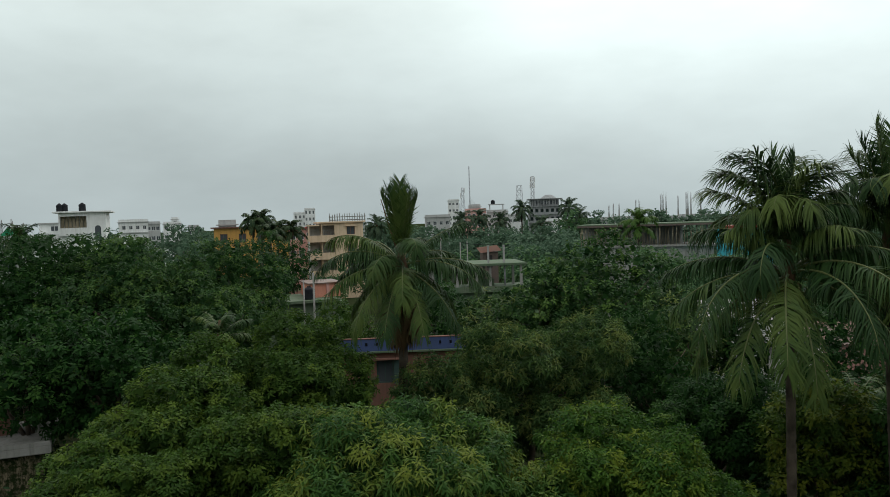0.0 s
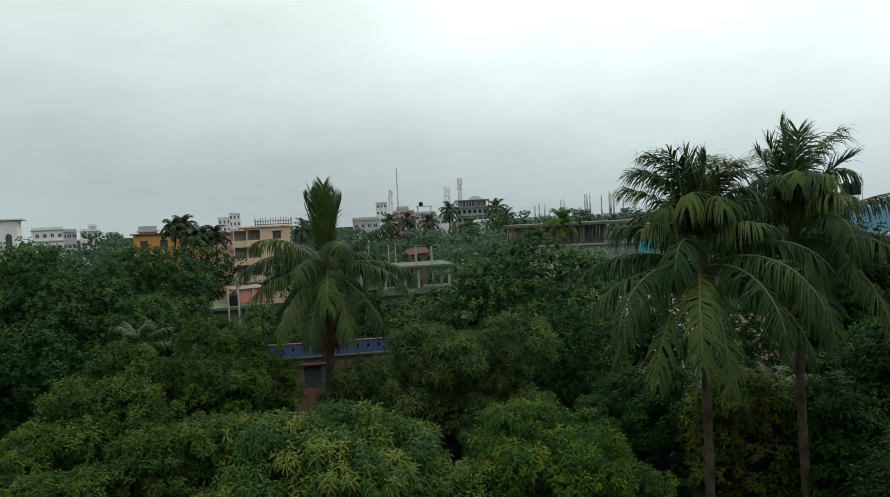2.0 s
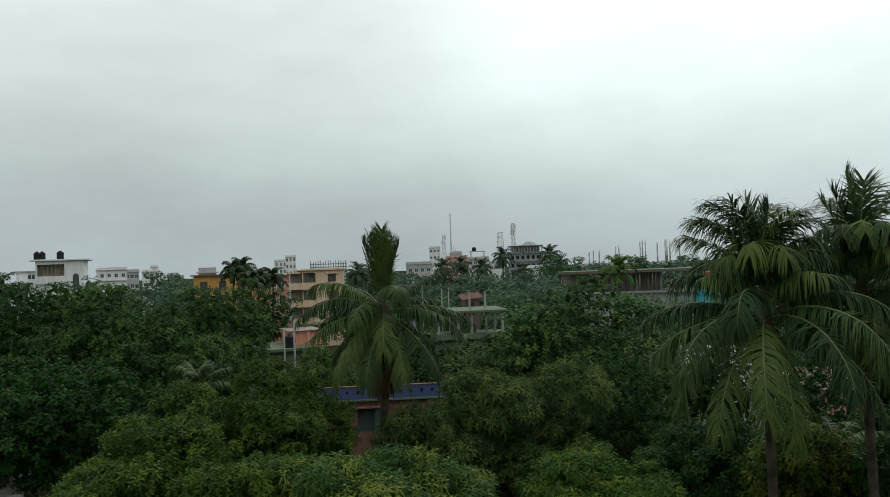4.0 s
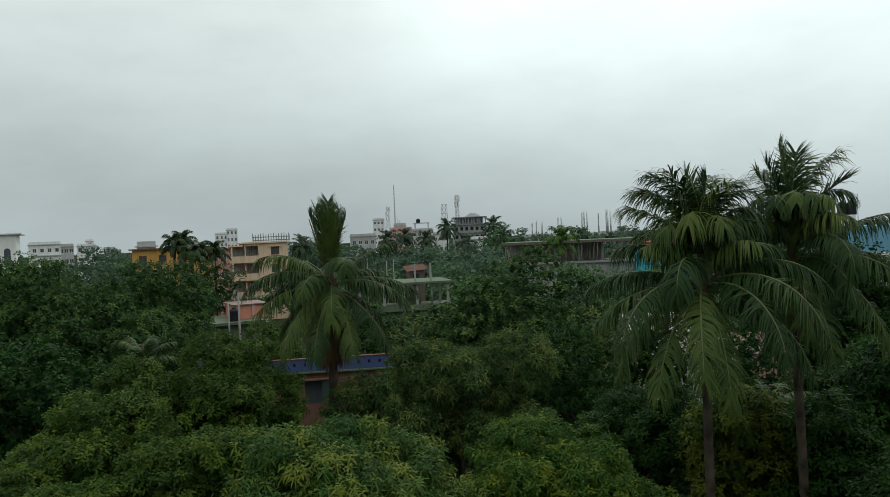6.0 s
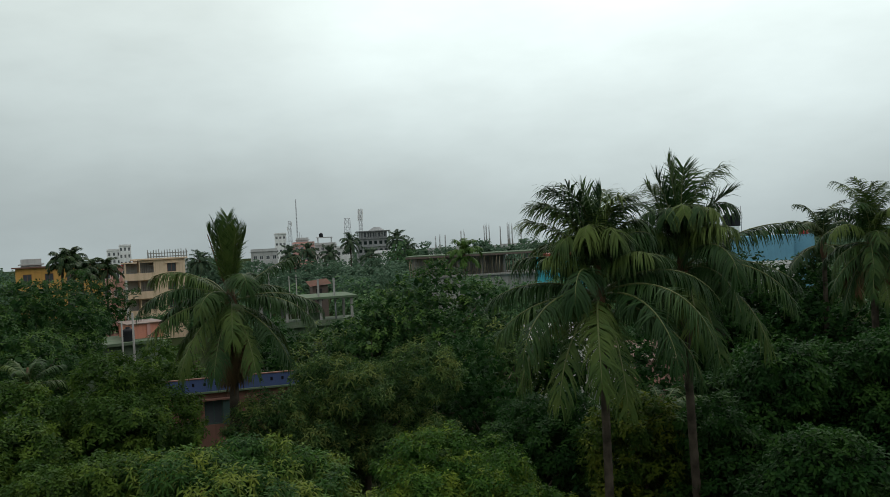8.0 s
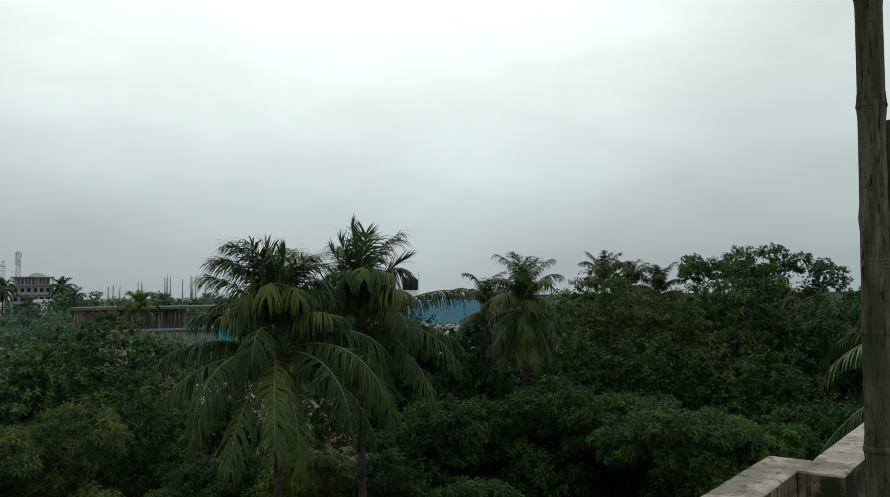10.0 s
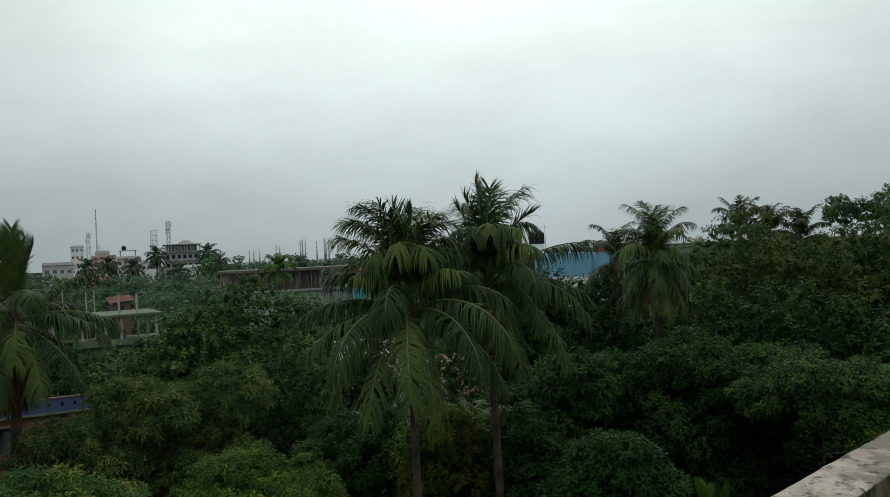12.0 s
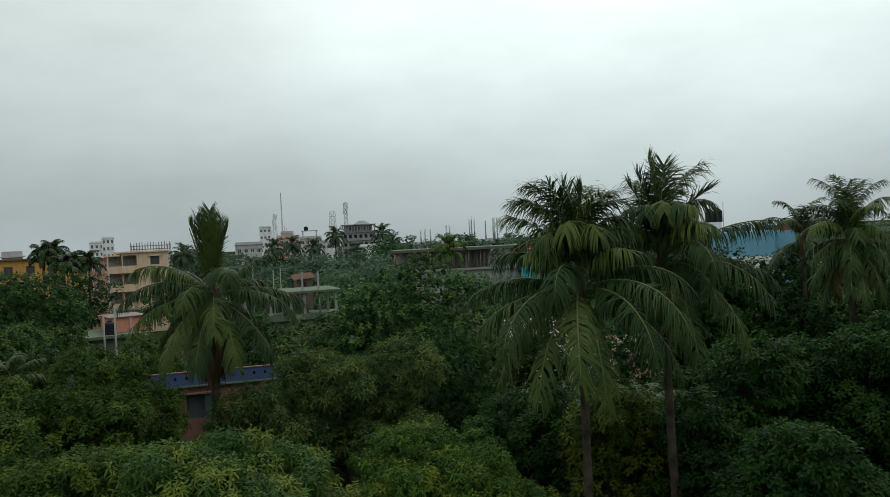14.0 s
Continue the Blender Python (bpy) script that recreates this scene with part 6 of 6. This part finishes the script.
tree("fresh_green_tree", 57.2, 34, -9.0, 2.8, 2.2, "bright", "low yellow-green tree below a parapet", 40, 7, (0.2, 0.07), 0.5)
tree("mango_tree", 47.6, 57, 1.15, 5.0, 6.4, "mango_brown", "tall mango tree with dull olive leaves", 41, 6, (0.3, 0.08), 0.8, floor=-0.85)
tree("mango_tree", 53.0, 56, 0.2, 5.2, 5.8, "mango_brown", "tall mango tree with dull olive leaves", 42, 6, (0.3, 0.08), 0.8, floor=-0.85)
tree("rain_tree", 56.8, 74, 3.0, 7.4, 5.0, "broad", "high umbrella-shaped tree with open branches", 43, 6, (0.24, 0.11), 0.3, flat=0.25, lobes=34, lobe=(0.05, 0.1), limbs=16, floor=-0.35, tuft=0.45, gap=0.9)
tree("broadleaf_tree", 38.0, 54, -2.4, 4.0, 4.6, "lychee_shaded", "dark tree below palms", 44, 6, (0.3, 0.11), floor=-0.85)
tree("broadleaf_tree", 31.0, 58, -3.2, 3.8, 4.4, "lychee_shaded", "dark tree below palms", 45, 6, (0.3, 0.11), floor=-0.85)
tree("broadleaf_tree", 62.5, 60, -0.2, 6.5, 5.6, "lychee_shaded", BIG, 46, 6, (0.34, 0.13), floor=-0.85)
tree("broadleaf_tree", 69.0, 50, 0.0, 6.0, 5.5, "lychee_shaded", BIG, 47, 6, (0.34, 0.13), floor=-0.85)
tree("lychee_tree", 62.5, 38, -7.0, 4.0, 3.6, "lychee_shaded", "dark spreading tree below a parapet", 48, 7, (0.26, 0.09), floor=-0.85)

# ---- palms ----
# single fronds of the three tall palms: turn, start angle, bend, length, droop, forward, leaflet size
PLUME = ((0, 75, 4, 2.8, 0.05, 0.62, 0.8), (182, 76, 4, 2.9, 0.05, 0.62, 0.8), (232, 79, 6, 2.9, 0.06, 0.65, 0.8), (305, 78, 6, 2.8, 0.06, 0.65, 0.8), (80, 86, 3, 3.3, 0.03, 0.7, 0.8), (35, 80, 4, 3.0, 0.05, 0.62, 0.8), (150, 81, 4, 3.1, 0.05, 0.62, 0.8), (270, 85, 4, 3.1, 0.05, 0.65, 0.8))
PLUMED = (
    (180, 48, 72, 3.5, 1.9, 0.3), (186, 34, 86, 4, 1.9, 0.3), (197, 8, 60, 3.7, 1.9, 0.3), (288, 62, 150, 2.7, 1.6, 0.4), (240, 38, 112, 2.7, 1.9, 0.3), (272, 8, 86, 2.9, 1.9, 0.3),
    (2, 42, 26, 3.3, 1.6, 0.4, 0.8), (358, 18, 52, 3.8, 1.9, 0.3), (345, 17, 72, 3.8, 1.9, 0.3), (215, -18, 58, 3.9, 1.9, 0.3), (322, -18, 55, 3.8, 1.9, 0.3), (292, -30, 45, 3.4, 1.9, 0.3), (250, -34, 42, 3.4, 1.9, 0.3),
    (25, 34, 90, 3.5, 1.9, 0.3), (62, 48, 100, 3.5, 1.9, 0.3), (95, 28, 90, 3.5, 1.9, 0.3), (130, 46, 100, 3.5, 1.9, 0.3), (155, 24, 85, 3.5, 1.9, 0.3), (20, -12, 60, 3.4, 1.9, 0.3), (160, -15, 55, 3.3, 1.9, 0.3))
SLIM = (
    (322, 58, 88, 2.4, 1.6, 0.4, 0.9), (215, 58, 85, 2.4, 1.6, 0.4, 0.9), (345, 54, 80, 2.5, 1.5, 0.4, 0.9), (40, 60, 95, 3, 1.5, 0.4), (145, 60, 95, 3, 1.5, 0.4),
    (180, 27, 62, 3.7, 1.9, 0.3), (191, 10, 58, 3.6, 1.9, 0.3), (250, 48, 132, 3.4, 1.9, 0.3), (226, 20, 102, 4.3, 1.9, 0.3), (263, 4, 88, 4.3, 1.9, 0.3), (308, 16, 98, 4.3, 1.9, 0.3), (328, 27, 100, 4.4, 1.9, 0.3), (0, 37, 106, 4.3, 1.9, 0.3),
    (202, -12, 66, 3.9, 1.9, 0.3), (342, -8, 72, 4.2, 1.9, 0.3), (285, -20, 62, 4, 1.9, 0.3), (240, -18, 62, 4, 1.9, 0.3), (60, 26, 90, 3.9, 1.9, 0.3), (100, 18, 85, 3.8, 1.9, 0.3), (140, 24, 85, 3.8, 1.9, 0.3),
    (268, 79, 152, 2.67, 1.6, 0.4, 0.95), (298, 76, 140, 2.6, 1.6, 0.4, 0.95), (238, 72, 130, 2.51, 1.6, 0.4, 0.95), (184, 52, 78, 3, 1.6, 0.4), (182, 64, 58, 3.09, 0.7, 0.5, 1.2), (172, 74, 64, 3.09, 0.7, 0.5, 1.2), (196, 79, 52, 3.09, 0.7, 0.5, 1.2),
    (2, 76, 100, 2.56, 1.6, 0.4, 0.95), (350, 70, 96, 2.41, 1.6, 0.4, 0.95), (15, 82, 60, 2.63, 0.7, 0.5, 1.05), (0, 86, 6, 2.33, 0.08, 0.7, 0.85), (150, 84, 14, 2.58, 0.15, 0.7, 0.85), (80, 80, 60, 3.09, 0.7, 0.5, 1.2),
    (186, 76, 84, 3.26, 0.7, 0.5, 1.2), (352, 80, 84, 2.77, 0.7, 0.5, 1.05), (215, 84, 60, 2.99, 0.7, 0.5, 1.2), (320, 84, 66, 2.54, 0.7, 0.5, 1.05), (120, 78, 70, 3.09, 0.7, 0.5, 1.2))
RINGED = (
    (312, 60, 95, 2.6, 1.7, 0.4, 0.9), (228, 60, 95, 2.6, 1.7, 0.4, 0.9), (205, 58, 85, 2.6, 1.6, 0.4, 0.9), (335, 58, 90, 2.6, 1.6, 0.4, 0.9), (50, 60, 95, 2.8, 1.5, 0.4), (140, 60, 95, 2.8, 1.5, 0.4),
    (180, 38, 72, 3.6, 1.9, 0.3), (186, 22, 66, 3.6, 1.9, 0.3), (5, 38, 46, 4.3, 1.6, 0.4), (302, 46, 138, 3.6, 1.9, 0.3), (355, 20, 62, 3.78, 1.9, 0.3), (343, 20, 86, 4.14, 1.9, 0.3), (276, 2, 88, 3.8, 1.9, 0.3), (312, 18, 100, 3.4, 1.9, 0.3, 0.75), (226, 38, 118, 3.6, 1.9, 0.3), (330, -6, 76, 4.05, 1.9, 0.3),
    (205, -6, 68, 4, 1.9, 0.3), (250, -16, 62, 3.8, 1.9, 0.3), (60, 24, 90, 3.8, 1.9, 0.3), (100, 18, 85, 3.8, 1.9, 0.3), (140, 24, 85, 3.8, 1.9, 0.3), (295, -22, 58, 3.8, 1.9, 0.3),
    (270, 81, 158, 2.6, 1.6, 0.4, 0.95), (248, 78, 150, 2.6, 1.6, 0.4, 0.95), (294, 78, 150, 2.67, 1.6, 0.4, 0.95), (320, 74, 130, 2.67, 1.6, 0.4, 0.95), (222, 76, 130, 2.51, 1.6, 0.4, 0.95), (180, 86, 6, 2.89, 0.1, 0.65, 0.85), (195, 78, 14, 2.66, 0.15, 0.65, 0.85), (60, 84, 10, 2.74, 0.15, 0.65, 0.85), (178, 72, 16, 2.51, 0.3, 0.6, 0.95), (190, 58, 40, 2.43, 0.6, 0.6, 0.95),
    (2, 66, 44, 2.81, 0.25, 0.6, 0.95), (352, 74, 112, 2.76, 1.6, 0.4, 0.95), (20, 78, 50, 3.18, 0.7, 0.5, 1.2), (80, 82, 50, 3.09, 0.7, 0.5, 1.2), (120, 76, 60, 2.99, 0.7, 0.5, 1.2))
coconut_palm("coconut_palm", -3.2, 34, -3.4, (), 201, "coconut palm with an upright plume and hanging fronds", (0.21, 0.18), (0.35, 0.1), pairs=100, leaf=(1.05, 0.046), nuts=7, dead=9, spike=True, fronds=PLUME + PLUMED, dead_pitch=(-66, 20), stem=0.1, skirt=True)
coconut_palm("coconut_palm", 23.1, 25, -4.6, (), 202, "tall coconut palm with ragged fronds and a slim trunk", (0.15, 0.12), (0.1, 0.1), pairs=104, leaf=(1.1, 0.043), nuts=9, fronds=SLIM, stem=0.75)
coconut_palm("coconut_palm", 28.9, 28, -2.95, (), 203, "tall coconut palm with a ringed grey-brown trunk", (0.16, 0.13), (-0.2, 0.1), pairs=104, leaf=(1.1, 0.043), nuts=8, dead=1, fronds=RINGED, stem=0.7)
coconut_palm("coconut_palm", 40.7, 47, -1.5, (
    (6, 82, 60, 3.5, 0.7, 0.5, 0.2), (7, 70, 100, 3.2, 1.0, 0.45, 0.5), (7, 45, 110, 2.9, 1.2, 0.4, 0.0), (7, 10, 85, 2.9, 1.3, 0.4, 0.4), (7, -28, 48, 3.5, 1.2, 0.5, 0.2), (6, -50, 30, 3.5, 1.2, 0.6, 0.5)),
    204, "shaggy coconut palm with long drooping fronds", (0.2, 0.16), (0.2, 0), pairs=64, leaf=(0.98, 0.052), nuts=6, dead=5)
coconut_palm("coconut_palm", 37.9, 54, -1.4, ((4, 80, 80, 2.9, 0.7, 0.5, 0.2), (6, 60, 110, 3.2, 0.9, 0.45, 0.0), (6, 0, 70, 3.2, 1.0, 0.4, 0.4)),
             205, "small coconut palm behind a larger one", (0.17, 0.13), (0.2, 0), "palm_far", 36, (0.8, 0.09))
for a_, e_, s_ in ((46.2, 0.4, 206), (48.1, 0.0, 207), (50.0, -0.5, 208)):
    coconut_palm("coconut_palm", a_, 76, e_, ((5, 80, 62, 3.2, 0.7, 0.5, 0.2), (6, 66, 95, 3.3, 0.9, 0.45, 0.0), (6, 35, 95, 3.0, 1.0, 0.4, 0.4)),
                 s_, "coconut palm head standing above mango trees", (0.17, 0.13), (0.2, 0), "palm_far", 34, (0.9, 0.1))
coconut_palm("coconut_palm", 70.5, 21, -5.0, ((5, 75, 50, 3.4, 0.5, 0.6, 0.2), (8, 35, 100, 4.6, 0.8, 0.5, 0.0), (6, 0, 60, 4.4, 1.0, 0.5, 0.4)),
             209, "coconut palm beside the house with arching fronds", (0.18, 0.15), (0.2, 0), "palm", 70, (0.8, 0.05))
coconut_palm("areca_palm", 13.7, 82, -0.9, ((6, 74, 80, 2.2, 0.7, 0.5, 0.2), (9, 45, 110, 2.3, 0.9, 0.45, 0.0), (6, 5, 70, 2.2, 1.0, 0.45, 0.3)),
             210, "bright green areca palm before formwork", (0.1, 0.08), (0.1, 0), "banana", 30, (0.75, 0.1), group="areca palms")
for a_, d__, e_, s_ in ((-13.6, 100, 0.1, 211), (-13.0, 101, 0.25, 216), (-11.9, 104, -0.45, 212), (-10.9, 103, -0.5, 213), (-12.4, 98, -0.6, 215)):
    coconut_palm("areca_palm", a_, d__, e_, ((5, 72, 80, 1.9, 0.7, 0.6, 0.2), (8, 45, 115, 2.2, 0.9, 0.5, 0.0), (7, 8, 80, 2.1, 1.1, 0.5, 0.4)),
                 s_, "dark areca palm before an orange house", (0.12, 0.1), (0.1, 0), "palm_far", 24, (0.7, 0.14), group="areca palms")
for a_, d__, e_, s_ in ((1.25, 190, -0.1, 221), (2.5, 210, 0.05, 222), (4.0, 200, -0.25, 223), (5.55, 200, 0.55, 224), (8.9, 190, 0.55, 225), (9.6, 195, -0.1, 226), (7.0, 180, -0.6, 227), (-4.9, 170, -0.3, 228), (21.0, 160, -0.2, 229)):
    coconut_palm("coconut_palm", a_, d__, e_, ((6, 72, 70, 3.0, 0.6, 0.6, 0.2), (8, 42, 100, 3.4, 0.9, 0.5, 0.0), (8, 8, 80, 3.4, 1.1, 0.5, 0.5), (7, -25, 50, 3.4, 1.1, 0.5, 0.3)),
                 s_, "far coconut palm among town trees", (0.2, 0.16), (0.3, 0), "palm_haze_tinted", 22, (1.0, 0.18), group="far coconut palms")
coconut_palm("coconut_palm", -28.2, 95, -0.7, ((5, 70, 60, 2.6, 0.5, 0.6, 0.2), (8, 30, 100, 3.0, 0.9, 0.5, 0.0)),
             230, "coconut palm head before an unfinished house", (0.2, 0.16), (0.3, 0), "palm_far", 26, (0.9, 0.14), group="far coconut palms")
coconut_palm("young_palm", -16.0, 40, -7.9, ((6, 60, 70, 1.7, 0.6, 0.5, 0.2), (5, 30, 70, 1.8, 0.8, 0.5, 0.0)),
             231, "young pale green palm among dark trees", (0.14, 0.12), (0.1, 0), "palm", 40, (0.6, 0.05))
coconut_palm("young_palm", 27.0, 33, -13.0, ((6, 55, 80, 2.2, 0.7, 0.5, 0.2), (6, 25, 70, 2.4, 0.8, 0.5, 0.0)),
             232, "young palm in the shade of taller ones", (0.14, 0.12), (0.1, 0), "palm", 40, (0.6, 0.05))


def banana_plant(az, dist, top, seed):
    rng = np.random.default_rng(seed)
    root = thing("banana_plant", Matrix.Translation(spot(az, dist)), "banana plant with broad pale green leaves", "plant")
    part("stem", tube_bm([(0, 0, 0), (0, 0, top * 0.5), (0, 0, top - 1.5)], [0.14, 0.12, 0.08], 10), M["banana"], root)
    for i in range(4):
        phi = 2 * math.pi * i / 4 + rng.uniform(-0.3, 0.3)
        th, bend, ln = radians(rng.uniform(80, 88)), radians(rng.uniform(8, 30)), rng.uniform(1.4, 1.9)
        h = Vector((math.sin(phi), math.cos(phi), 0))
        sd = Vector((math.cos(phi), -math.sin(phi), 0))
        bm = bmesh.new()
        p = Vector((0, 0, top - 1.7))
        rows = []
        for k in range(11):
            s = k / 10
            w = 0.03 if s < 0.12 else 0.26 * math.sin(math.pi * min(1, (s - 0.1) / 0.92)) ** 0.6 + 0.005
            e = th - bend * s
            rows.append([bm.verts.new(p - sd * w + Vector((0, 0, 0.08 * w))), bm.verts.new(p - Vector((0, 0, 0.1 * w))), bm.verts.new(p + sd * w + Vector((0, 0, 0.08 * w)))])
            p = p + (h * math.cos(e) + Vector((0, 0, math.sin(e)))) * ln / 10
        for a, b in zip(rows, rows[1:]):
            for j in range(2):
                bm.faces.new((a[j], a[j + 1], b[j + 1], b[j]))
        part("leaf", bm, M["banana"], root)


banana_plant(43.5, 29, height(-15.9, 29), 5)
banana_plant(44.4, 33, height(-16.2, 33), 6)
